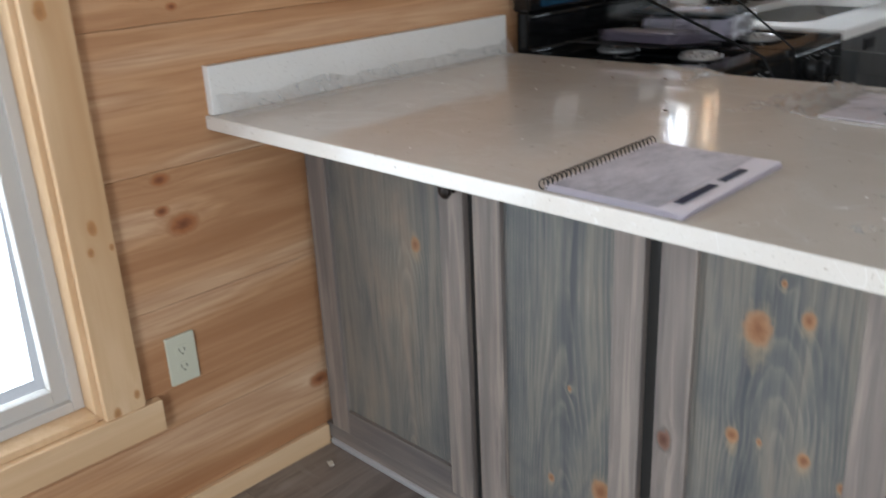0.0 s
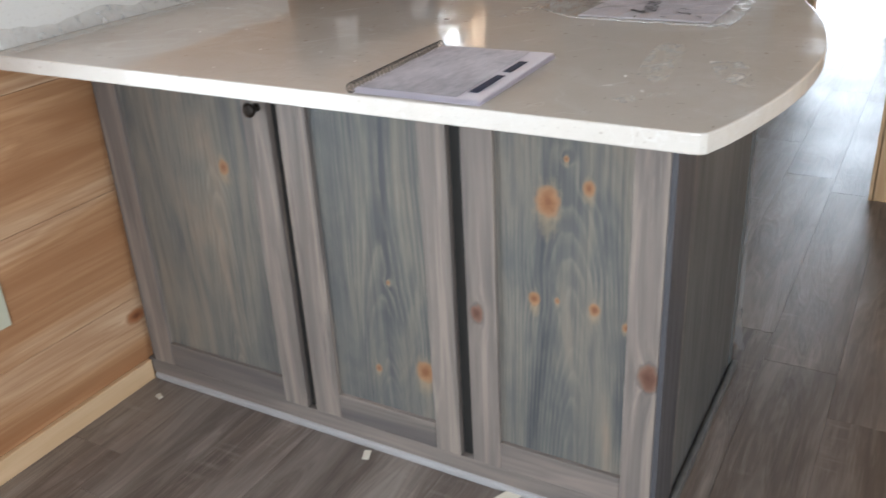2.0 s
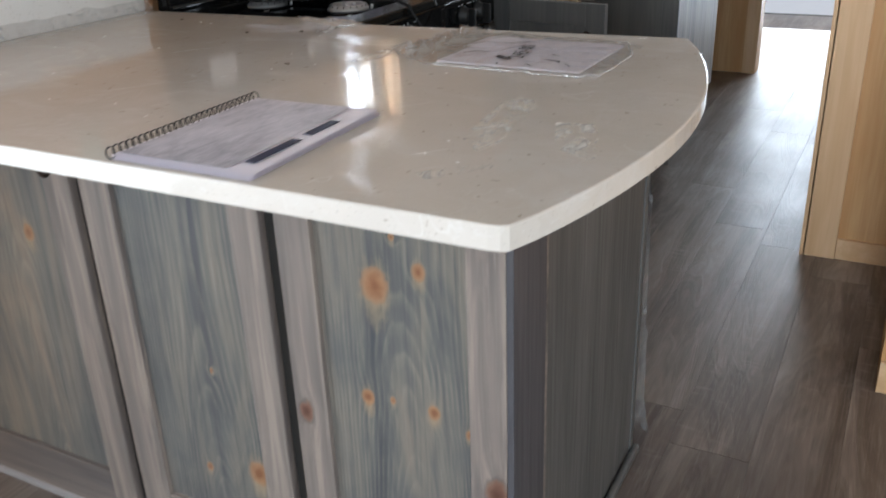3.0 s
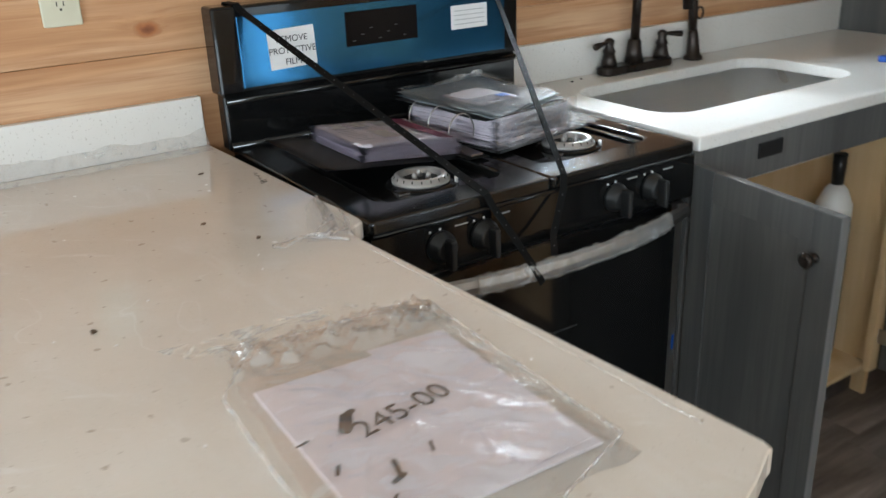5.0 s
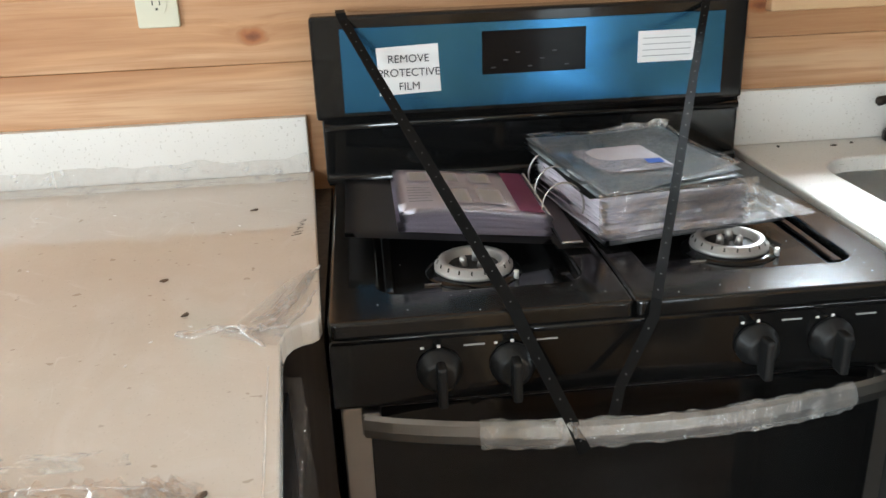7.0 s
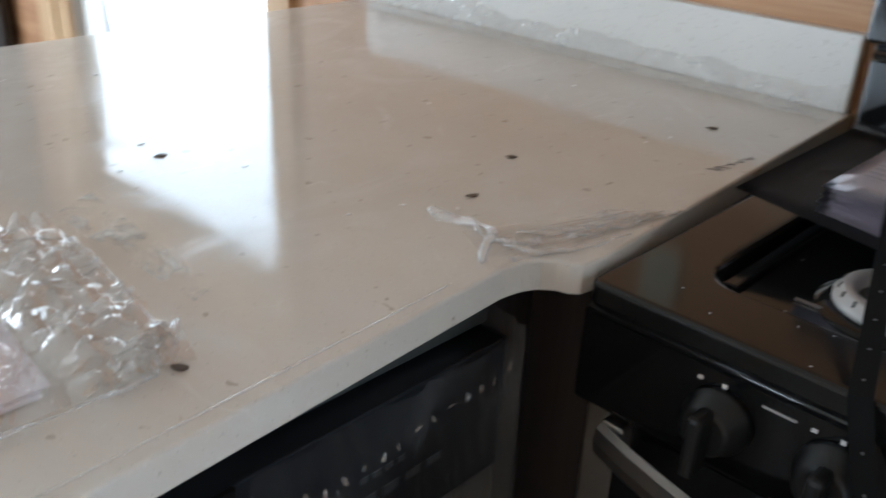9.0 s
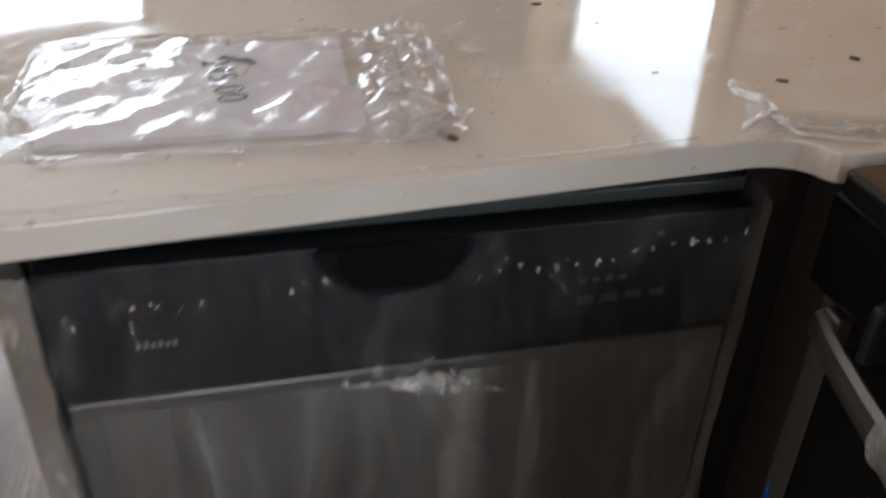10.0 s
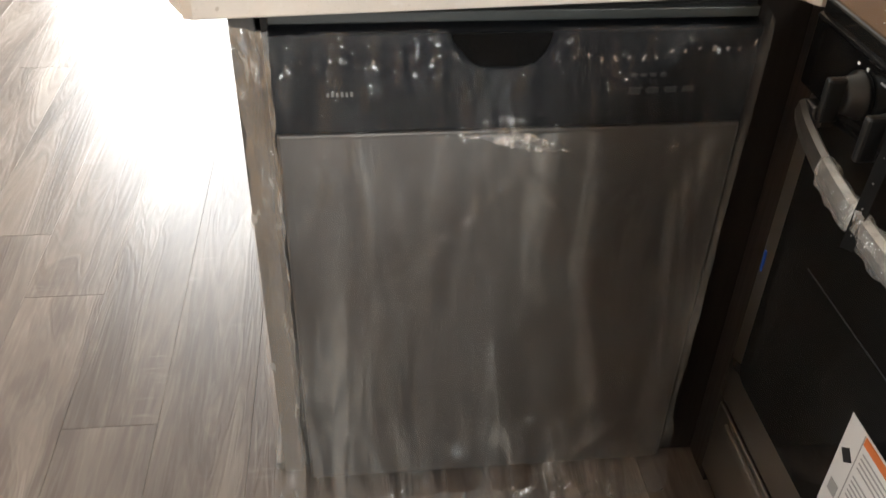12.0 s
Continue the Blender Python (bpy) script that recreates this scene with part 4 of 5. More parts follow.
def burner(bx, by):
    """A dished base, a slotted pale ring round a sunken head, prongs and an igniter."""
    part("burner_base", lathe([(0.066, 0.8962), (0.065, 0.8975), (0.055, 0.9005)], bx, by), black_enamel, _top)
    b = part("burner", lathe([(0.050, 0.9005), (0.0535, 0.902), (0.0535, 0.907), (0.050, 0.9085), (0.048, 0.914), (0.045, 0.9155), (0.040, 0.9155), (0.0375, 0.914), (0.036, 0.906), (0.034, 0.9042)], bx, by), cast_metal, _top, "pale grey cast burner ring")
    for a in range(0, 360, 20):
        ca, sa = math.cos(radians(a)), math.sin(radians(a))
        part("burner_slot", tube([(bx + 0.0495 * ca, by + 0.0495 * sa, 0.9095), (bx + 0.0478 * ca, by + 0.0478 * sa, 0.9145)], 0.0012, 5), dark_slot, b)
    part("burner_head", lathe([(0.0345, 0.9046), (0.034, 0.9055), (0.015, 0.9058)], bx, by), dark_slot, b)
    for a in (70, 190, 310):
        ca, sa = math.cos(radians(a)), math.sin(radians(a))
        part("prong", tube([(bx + 0.014 * ca, by + 0.014 * sa, 0.905), (bx + 0.015 * ca, by + 0.015 * sa, 0.917), (bx + 0.013 * ca, by + 0.013 * sa, 0.920)], [0.006, 0.005, 0.002], 8), cast_metal, b)
    part("igniter", tube([(bx + 0.052, by - 0.038, 0.8965), (bx + 0.052, by - 0.038, 0.908)], 0.0035, 8), white_plastic, _top)
    part("base_clip", box((bx - 0.070, by - 0.042, 0.8965), (bx - 0.048, by - 0.039, 0.8985)), steel, _top)


for bx, by in ((0.968, -0.482), (1.330, -0.470), (0.968, -0.225), (1.330, -0.225)):
    burner(bx, by)
_smudge = random.Random(8)
for k in range(30):
    sx, sy = _smudge.uniform(0.79, 1.50), _smudge.uniform(-0.632, -0.575)
    if k > 12:
        sx, sy = _smudge.uniform(0.85, 1.45), _smudge.uniform(-0.56, -0.44)
    part("crumb", turned(box((-0.0008, -0.0005, 0), (0.0008, 0.0005, 0.0005)), pose(sx, sy, 0.9082 if k <= 12 else 0.8962, 0, 0, _smudge.uniform(0, 180))), label_grey, _top)
_ctl = part("control_panel", turned(prism([(RX0, -0.612), (RX0, -0.640), (RX1, -0.640), (RX1, -0.612)], 0.790, 0.884, 0.006), Matrix()), black_enamel, rng, "glossy black control panel")
part("panel_lip", tube([(RX0 + 0.004, -0.6395, 0.8825), (RX1 - 0.004, -0.6395, 0.8825)], 0.0042, 10), black_enamel, _ctl, "rounded glossy lip under the cooktop")
for kx in (0.904, 0.993, 1.300, 1.396):
    kn = part("control_knob", tube([(kx, -0.640, 0.838), (kx, -0.646, 0.838), (kx, -0.648, 0.838), (kx, -0.662, 0.838), (kx, -0.664, 0.838)], [0.028, 0.028, 0.024, 0.021, 0.016], 24), black_plastic, _ctl)
    part("grip", box((kx - 0.006, -0.684, 0.806), (kx + 0.006, -0.660, 0.860), 0.004), black_plastic, kn)
    part("index_mark", box((kx - 0.0020, -0.6412, 0.8668), (kx + 0.0020, -0.6402, 0.8705)), white_label, kn)
    part("index_mark", box((kx - 0.022, -0.6412, 0.866), (kx - 0.018, -0.6402, 0.869)), white_label, kn)
    part("dial_print", box((kx + 0.030, -0.6412, 0.8665), (kx + 0.056, -0.6402, 0.8685)), label_grey, kn)
_door = part("oven_door", prism(rounded(RX0 + 0.006, 0, RX1 - 0.006, 0.548, 0.006, 3), 0, 0.030, 0.003), steel, rng, "stainless oven door frame")
_door.matrix_basis = Matrix()
_door.data.transform(Matrix(((1, 0, 0, 0), (0, 0, 1, -0.626), (0, 1, 0, 0.236), (0, 0, 0, 1))))
_glass = part("oven_glass", prism(rounded(0.816, 0, 1.483, 0.470, 0.022, 6), 0, 0.003, 0.0008), black_glass, _door, "black oven window glass")
_glass.data.transform(Matrix(((1, 0, 0, 0), (0, 0, 1, -0.6294), (0, 1, 0, 0.314), (0, 0, 0, 1))))
part("glass_line", box((0.90, -0.6302, 0.588), (1.22, -0.6296, 0.590)), print_faint, _door)
part("storage_drawer", boxes(((RX0 + 0.006, -0.624, 0.060), (RX1 - 0.006, -0.596, 0.222)), ((RX0 + 0.05, -0.632, 0.196), (RX1 - 0.05, -0.624, 0.214)), bevel=0.003), steel, rng, "stainless storage drawer")
_hp = [(0.812 + 0.676 * k / 20, -0.644 - 0.048 * math.sin(math.pi * k / 20) ** 0.8, 0.771 - 0.006 * math.sin(math.pi * k / 20)) for k in range(21)]


def band(path, tall, thick, bevel=0.004):
    """A flat bar bent along a level path, standing on edge."""
    bm = bmesh.new()
    rows = []
    for i, p in enumerate(path):
        a, b = Vector(path[max(i - 1, 0)]), Vector(path[min(i + 1, len(path) - 1)])
        out = Vector(((b - a).y, -(b - a).x, 0)).normalized()
        ring = [(0, -tall / 2 + bevel), (thick * 0.35, -tall / 2), (thick * 0.8, -tall / 2 + bevel), (thick, 0), (thick * 0.8, tall / 2 - bevel), (thick * 0.35, tall / 2), (0, tall / 2 - bevel)]
        rows.append([bm.verts.new(Vector(p) + out * d + Vector((0, 0, h))) for d, h in ring])
    for r0, r1 in zip(rows, rows[1:]):
        for k in range(len(r0)):
            bm.faces.new((r0[k], r0[(k + 1) % len(r0)], r1[(k + 1) % len(r0)], r1[k]))
    bm.faces.new(rows[0])
    bm.faces.new(rows[-1][::-1])
    bmesh.ops.recalc_face_normals(bm, faces=bm.faces)
    return bm


_han = part("door_handle", band(_hp, 0.033, 0.013), steel_handle, _door, "bowed flat stainless handle in plastic wrap")
for hx in (0.806, 1.470):
    part("handle_mount", box((hx, -0.646, 0.755), (hx + 0.024, -0.626, 0.786), 0.003), steel, _door)
_wp = [(a[0] + (b[0] - a[0]) * j / 6, a[1] + (b[1] - a[1]) * j / 6 + 0.001, a[2]) for a, b in zip(_hp[4:18], _hp[5:19]) for j in range(6)]
part("handle_wrap", crumple(band(_wp, 0.039, 0.017), 0.0045, 60, 5), poly_scrap, _door, "crinkled clear wrap")
# backguard
_bgd = part("backguard", boxes(((RX0 - 0.012, -0.070, 0.905), (RX1 - 0.010, -0.03, 1.022)), ((RX0 - 0.020, -0.084, 1.022), (RX1 - 0.012, -0.025, 1.196)), bevel=0.006), black_enamel, rng, "black backguard")
part("guard_lip", tube([(RX0 - 0.008, -0.0705, 1.008), (RX1 - 0.014, -0.0705, 1.008)], 0.008, 12), black_enamel, _bgd, "rounded glossy lip under the fascia")
part("guard_foot", tube([(RX0 - 0.008, -0.072, 0.914), (RX1 - 0.014, -0.072, 0.914)], 0.010, 12), black_enamel, _bgd)
_pan = part("film_panel", box((0.803, -0.0875, 1.034), (1.461, -0.084, 1.175), 0.001), blue_film, _bgd, "blue film-covered fascia")
part("display", box((1.040, -0.0895, 1.088), (1.218, -0.0875, 1.160), 0.001), display_glass, _pan, "dark clock display")
for rx in range(7):
    part("display_print", box((1.055 + 0.021 * rx, -0.0902, 1.098 + 0.012 * (rx % 3)), (1.0625 + 0.021 * rx, -0.0896, 1.1000 + 0.012 * (rx % 3))), print_faint, _pan)


def lettering(text, size, m, material, parent, thick=0.0002, name="lettering"):
    cu = bpy.data.curves.new(name, "FONT")
    cu.body, cu.size, cu.extrude, cu.align_x = text, size, thick, "CENTER"
    tmp = new(name, cu)
    dg = bpy.context.evaluated_depsgraph_get()
    me = bpy.data.meshes.new_from_object(tmp.evaluated_get(dg))
    bpy.data.objects.remove(tmp)
    me.transform(m)
    me.materials.clear()
    me.materials.append(material)
    ob = new(name, me)
    ob.parent = parent
    ob.matrix_parent_inverse = base_of(parent).inverted() if parent.type == "EMPTY" else Matrix()
    return ob


def on_front(x, y, z):
    """Letters that face the room (towards -y)."""
    return Matrix(((1, 0, 0, x), (0, 0, -1, y), (0, 1, 0, z), (0, 0, 0, 1)))


_st = part("notice_sticker", turned(box((-0.052, -0.0008, -0.040), (0.052, 0, 0.040)), Matrix.Translation((0.915, -0.0878, 1.103)) @ pose(0, 0, 0, 0, -2, 0)), white_label, _pan, "white notice sticker")
for tx, dz in (("REMOVE", 0.016), ("PROTECTIVE", -0.007), ("FILM", -0.030)):
    lettering(tx, 0.0185, on_front(0.915, -0.0892, 1.1035 + dz - 0.004), ink, _pan)
_s2 = part("paper_sticker", box((1.309, -0.0888, 1.094), (1.409, -0.0878, 1.147)), white_label, _pan, "small pale label")
for k in range(4):
    part("print_line", box((1.317, -0.0892, 1.104 + 0.010 * k), (1.401, -0.0889, 1.1055 + 0.010 * k)), label_grey, _s2)
# warning label on the oven glass
_wl = part("warning_label", box((1.076, -0.6304, 0.352), (1.229, -0.6296, 0.510)), white_label, _door, "printed white and orange warning label")
part("label_band", box((1.112, -0.6310, 0.494), (1.226, -0.6305, 0.507)), orange_print, _wl)
part("label_rule", box((1.1095, -0.6310, 0.354), (1.1110, -0.6305, 0.507)), label_grey, _wl)
for k in range(16):
    if k not in (4, 10):
        part("print_line", box((1.117, -0.6309, 0.482 - 0.0078 * k), (1.212 - 0.013 * ((k * 7) % 4), -0.6305, 0.4845 - 0.0078 * k)), label_grey, _wl)
part("pictogram", turned(box((-0.009, -0.0004, -0.009), (0.009, 0, 0.009)), Matrix.Translation((1.094, -0.6306, 0.455)) @ pose(0, 0, 0, 0, 45, 0)), ink, _wl)
part("pictogram", box((1.085, -0.6310, 0.385), (1.103, -0.6305, 0.405)), label_grey, _wl)
part("tape_mark", box((1.497, -0.6275, 0.44), (1.503, -0.6262, 0.475)), blue_tape, _door, "scrap of blue tape")
part("tape_mark", box((0.786, -0.6275, 0.50), (0.792, -0.6262, 0.535)), blue_tape, _door, "scrap of blue tape")


def strap(name, pts, w):
    bm = bmesh.new()
    pts = [Vector(p) for p in pts]
    rows = []
    for i, p in enumerate(pts):
        way = (pts[min(i + 1, len(pts) - 1)] - pts[max(i - 1, 0)]).normalized()
        side = way.cross(Vector((0, -0.6, 0.8))).normalized()
        nrm = side.cross(way).normalized() * 0.0008
        rows.append([bm.verts.new(p + s * side * w / 2 + t * nrm) for s, t in ((-1, -1), (1, -1), (1, 1), (-1, 1))])
    for a, b in zip(rows, rows[1:]):
        for k in range(4):
            bm.faces.new((a[k], a[(k + 1) % 4], b[(k + 1) % 4], b[k]))
    bm.faces.new(rows[0])
    bm.faces.new(rows[-1][::-1])
    bmesh.ops.recalc_face_normals(bm, faces=bm.faces)
    ob = single(name, bm, strap_black, "black perforated packing strap tying the oven handle to the backguard", "strap", "straps on the range")
    for a, b in zip(pts[3:], pts[4:]):
        n = int((b - a).length / 0.026)
        way = (b - a).normalized()
        side = way.cross(Vector((0, -0.6, 0.8))).normalized()
        out = way.cross(side)
        out = out if out.z - out.y > 0 else -out
        for k in range(n):
            p = a.lerp(b, (k + 0.5) / n) + out * 0.0012
            h = bmesh.new()
            ring = [h.verts.new(p + (side * math.cos(t) + way * math.sin(t)) * 0.0012) for t in (2 * math.pi * j / 8 for j in range(8))]
            h.faces.new(ring)
            bmesh.ops.solidify(h, geom=h.faces[:], thickness=0.0003)
            part("perforation", h, badge_grey, ob)
    return ob


strap("packing_strap", [(0.806, -0.02, 1.190), (0.806, -0.030, 1.199), (0.808, -0.080, 1.199), (0.812, -0.087, 1.188), (0.996, -0.646, 0.911), (1.004, -0.652, 0.890), (1.058, -0.700, 0.775), (1.068, -0.7085, 0.748)], 0.016)
strap("packing_strap", [(1.430, -0.02, 1.190), (1.430, -0.030, 1.199), (1.428, -0.080, 1.199), (1.424, -0.087, 1.188), (1.168, -0.644, 0.911), (1.164, -0.650, 0.890), (1.118, -0.676, 0.815), (1.106, -0.694, 0.787)], 0.013)

# ---- sink run ----
SX1 = 2.90
_sh = rounded(1.615, -0.485, 2.315, -0.135, 0.085, 6)
_so = rounded(1.522, -0.645, SX1, -0.001, 0.004, 6)
single("countertop", prism(_so, 0.885, 0.915, 0.004, hole=_sh), quartz_splash, "pale quartz countertop with a cut-out for the sink", "countertop")
single("backsplash", box((1.524, -0.020, 0.9155), (SX1, 0.0, 1.018), 0.002), quartz_splash, "low white quartz backsplash strip behind the sink", "backsplash")
_bs = rounded(1.605, -0.495, 2.325, -0.125, 0.09, 6)
bm = bmesh.new()
_rows = []
for z, s in ((0.884, 1.0), (0.80, 0.99), (0.735, 0.975), (0.715, 0.95), (0.708, 0.88), (0.706, 0.06)):
    _rows.append([bm.verts.new((1.965 + (x - 1.965) * s, -0.31 + (y + 0.31) * s, z)) for x, y in _bs])
for r0, r1 in zip(_rows, _rows[1:]):
    for i in range(len(r0)):
        f = bm.faces.new((r0[i], r0[(i + 1) % len(r0)], r1[(i + 1) % len(r0)], r1[i]))
        f.smooth = True
bm.faces.new(_rows[-1])
bmesh.ops.solidify(bm, geom=bm.faces[:], thickness=0.0015)
sink = thing("kitchen_sink", (1.965, -0.31, 0.70), "undermount stainless steel sink basin", "sink")
part("basin", bm, sink_steel, sink)
part("drain", tube([(1.965, -0.31, 0.705), (1.965, -0.31, 0.709), (1.965, -0.31, 0.710)], [0.045, 0.045, 0.03], 24), sink_steel, sink, "round steel drain")

fct = thing("faucet", (1.93, -0.055, 0.915), "dark bronze two-handle kitchen faucet with a tall spout", "faucet")
part("base_plate", prism(rounded(1.80, -0.083, 2.06, -0.028, 0.026, 6), 0.9155, 0.938, 0.006), bronze, fct)
for hx, s in ((1.833, -1), (2.030, 1)):
    h = part("handle_post", tube([(hx, -0.055, 0.937), (hx, -0.055, 0.950), (hx, -0.055, 0.972), (hx, -0.055, 0.976), (hx, -0.055, 0.99), (hx, -0.055, 1.005), (hx, -0.055, 1.012)],
                                 [0.023, 0.020, 0.015, 0.018, 0.011, 0.014, 0.006], 16), bronze, fct)
    part("lever", tube([(hx - s * 0.012, -0.055, 1.001), (hx + s * 0.018, -0.058, 1.000), (hx + s * 0.045, -0.064, 0.998), (hx + s * 0.062, -0.068, 0.996), (hx + s * 0.066, -0.069, 0.996)], [0.005, 0.005, 0.008, 0.009, 0.004], 10), bronze, h)
sp = [(1.925, -0.055, 0.937), (1.925, -0.055, 0.965), (1.925, -0.055, 0.995), (1.925, -0.055, 1.0)]
part("spout_post", tube(sp, [0.027, 0.021, 0.018, 0.014], 18), bronze, fct)
_goose = [(1.926, -0.055, 0.995), (1.930, -0.055, 1.13)] + [(1.935, -0.055 - 0.085 * (1 - math.cos(a)), 1.13 + 0.11 * math.sin(a)) for a in (math.pi * k / 12 for k in range(1, 12))] + [(1.935, -0.225, 1.09)]
part("spout", tube(_goose, 0.0125, 14), bronze, fct)
spr = thing("side_sprayer", (2.160, -0.055, 0.915), "dark bronze side sprayer standing beside the faucet", "sprayer")
part("sprayer_base", tube([(2.16, -0.055, 0.9155), (2.16, -0.055, 0.922), (2.16, -0.055, 0.93), (2.155, -0.055, 0.985), (2.152, -0.055, 1.0)], [0.028, 0.027, 0.020, 0.014, 0.012], 16), bronze, spr)
part("sprayer_head", tube([(2.152, -0.055, 1.0), (2.148, -0.056, 1.04), (2.142, -0.060, 1.09), (2.132, -0.085, 1.125), (2.122, -0.105, 1.115)], [0.012, 0.013, 0.014, 0.016, 0.014], 14), bronze, spr)
part("trigger", tube([(2.165 + 0.013 * math.cos(a), -0.066, 1.045 + 0.016 * math.sin(a)) for a in (2 * math.pi * k / 14 for k in range(15))], 0.003, 6), bronze, spr)

scab = thing("sink_cabinet", (1.93, -0.35, 0.0), "grey-stained sink base cabinet with both doors standing open", "cabinet")
part("side_panel", box((1.524, -0.60, 0.0), (1.540, -0.02, 0.884)), pine_raw, scab)
part("side_panel", box((2.345, -0.60, 0.0), (2.361, -0.02, 0.884)), pine_raw, scab)
part("back_panel", box((1.540, -0.030, 0.0), (2.345, -0.02, 0.884)), pine_raw, scab, "unfinished pale back panel")
part("bottom_panel", box((1.540, -0.60, 0.09), (2.345, -0.031, 0.106)), pine_raw, scab)
part("toe_kick", box((1.524, -0.56, 0.0), (2.361, -0.545, 0.09)), stain_dark, scab)
part("face_stile", box((1.524, -0.622, 0.09), (1.560, -0.601, 0.884), 0.001), stain_side, scab)
part("face_stile", box((2.320, -0.622, 0.09), (2.361, -0.601, 0.884), 0.001), pine_raw, scab, "unfinished pale stile edge")
part("top_rail", box((1.560, -0.622, 0.785), (2.320, -0.601, 0.884), 0.001), stain_side, scab, "grey-stained false front")
part("vent_plate", box((1.735, -0.628, 0.825), (1.815, -0.6225, 0.860), 0.002), black_plastic, scab)


def swung_door(hinge, way, knob_side):
    """An open panel door; way points from its hinge to its free edge."""
    hx, hy = hinge
    wx, wy = way
    w = math.hypot(wx, wy)
    rot = Matrix.Translation((hx, hy, 0)) @ Matrix.Rotation(math.atan2(wy, wx), 4, "Z")
    p = part("door", turned(boxes(((0.055, -0.006, 0.155), (w - 0.055, 0.004, 0.80))), rot), stain_side, scab, "open grey-stained panel door")
    for n, a, b in (("stile", (0.0, -0.010, 0.10), (0.060, 0.010, 0.857)), ("stile", (w - 0.060, -0.010, 0.10), (w, 0.010, 0.857)),
                    ("rail", (0.0605, -0.0095, 0.10), (w - 0.0605, 0.0095, 0.165)), ("rail", (0.0605, -0.0095, 0.792), (w - 0.0605, 0.0095, 0.857))):
        part(n, turned(box(a, b, 0.0018), rot), stain_side, p)
    s = knob_side
    part("knob", turned(knob_bm((w - 0.045, s * 0.010, 0.77), (0, s, 0)), rot), bronze, p, "round dark knob")
    for z in (0.20, 0.75):
        part("hinge", turned(boxes(((-0.012, -s * 0.004 - 0.006, z - 0.022), (0.045, -s * 0.018 + 0.004, z + 0.022)), bevel=0.003), rot), steel, p, "steel cup hinge")
    return p


swung_door((1.531, -0.634), (-0.052, -0.368), -1)
swung_door((2.352, -0.634), (0.030, -0.360), 1)

tall = thing("pantry_cabinet", (3.4, -0.4, 0.0), "tall grey-stained pantry cabinet at the end of the counter", "cabinet")
part("body", box((2.905, -0.83, 0.0), (3.85, -0.002, 2.15), 0.002), stain_side, tall)
part("side_stile", box((2.898, -0.855, 0.0), (2.93, -0.831, 2.15), 0.002), stain_rail, tall)
part("door", box((2.935, -0.852, 0.09), (3.84, -0.832, 2.13), 0.003), stain_frame, tall)

# ---- papers and loose things ----
binder = thing("ring_binder", (1.11, -0.32, 0.909), "black ring binder lying open on the cooktop, full of manuals", "binder")


def page_block(x0, y0, x1, y1, lift0, lift1, h, count, parent, name, wave, seed):
    """Loose leaves stacked to a thickness h on a base that falls from lift0 to lift1."""
    rr = random.Random(seed)
    for k in range(count):
        jx, jy = rr.uniform(-0.003, 0.003), rr.uniform(-0.004, 0.004)
        zz = h * (k + 0.7) / count

        def bend(u, v, zz=zz, k=k):
            fan = wave * (k / count) * math.sin(math.pi * u) * (1.2 - v) + 0.0015 * noise.noise(Vector((u * 3, v * 3, k + seed)))
            return (0, 0, lift0 + (lift1 - lift0) * u + zz + fan)
        bm = sheet(((x0 + jx, y0 + jy, 0), (x1 + jx, y0 + jy, 0), (x1 + jx, y1 + jy, 0), (x0 + jx, y1 + jy, 0)), 16, 8, bend)
        bmesh.ops.solidify(bm, geom=bm.faces[:], thickness=h / count * 0.72)
        part(name, bm, paper if k == count - 1 else paper_edge, parent)


def leaf(x0, y0, x1, y1, z0, z1, t, material, name, label="", parent=None):
    bm = sheet(((x0, y0, z0), (x1, y0, z1), (x1, y1, z1), (x0, y1, z0)), 10, 8)
    bmesh.ops.solidify(bm, geom=bm.faces[:], thickness=t)
    return part(name, bm, material, parent or binder, label)


leaf(0.797, -0.452, 1.085, -0.175, 0.946, 0.914, 0.0025, card_grey, "cover", "dark grey open cover")
leaf(1.085, -0.470, 1.135, -0.175, 0.914, 0.913, 0.0025, card_grey, "spine")
_RB = Matrix.Translation((1.152, -0.474, 0)) @ pose(0, 0, 0, 0, 0, 10)
_lift = lambda bm: turned(bm, _RB)
_c = leaf(0.0, 0.0, 0.285, 0.285, 0.914, 0.916, 0.0025, card_grey, "cover")
_c.data.transform(_RB)
page_block(0.872, -0.447, 1.084, -0.225, 0.944, 0.922, 0.028, 11, binder, "page", 0.006, 3)
_LP = lambda u, v, dz=0.0: Vector((0.872 + 0.212 * u, -0.447 + 0.222 * v, 0.9735 - 0.022 * u + 0.006 * math.sin(math.pi * u) * (1.2 - v) + dz))


def printed(u0, v0, u1, v1, material, name, label="", dz=0.0004):
    bm = sheet([_LP(u0, v0), _LP(u1, v0), _LP(u1, v1), _LP(u0, v1)], 6, 4)
    for v in bm.verts:
        u, w = (v.co.x - 0.872) / 0.212, (v.co.y + 0.447) / 0.222
        v.co.z = _LP(u, w, dz).z
    return part(name, bm, material, binder, label)


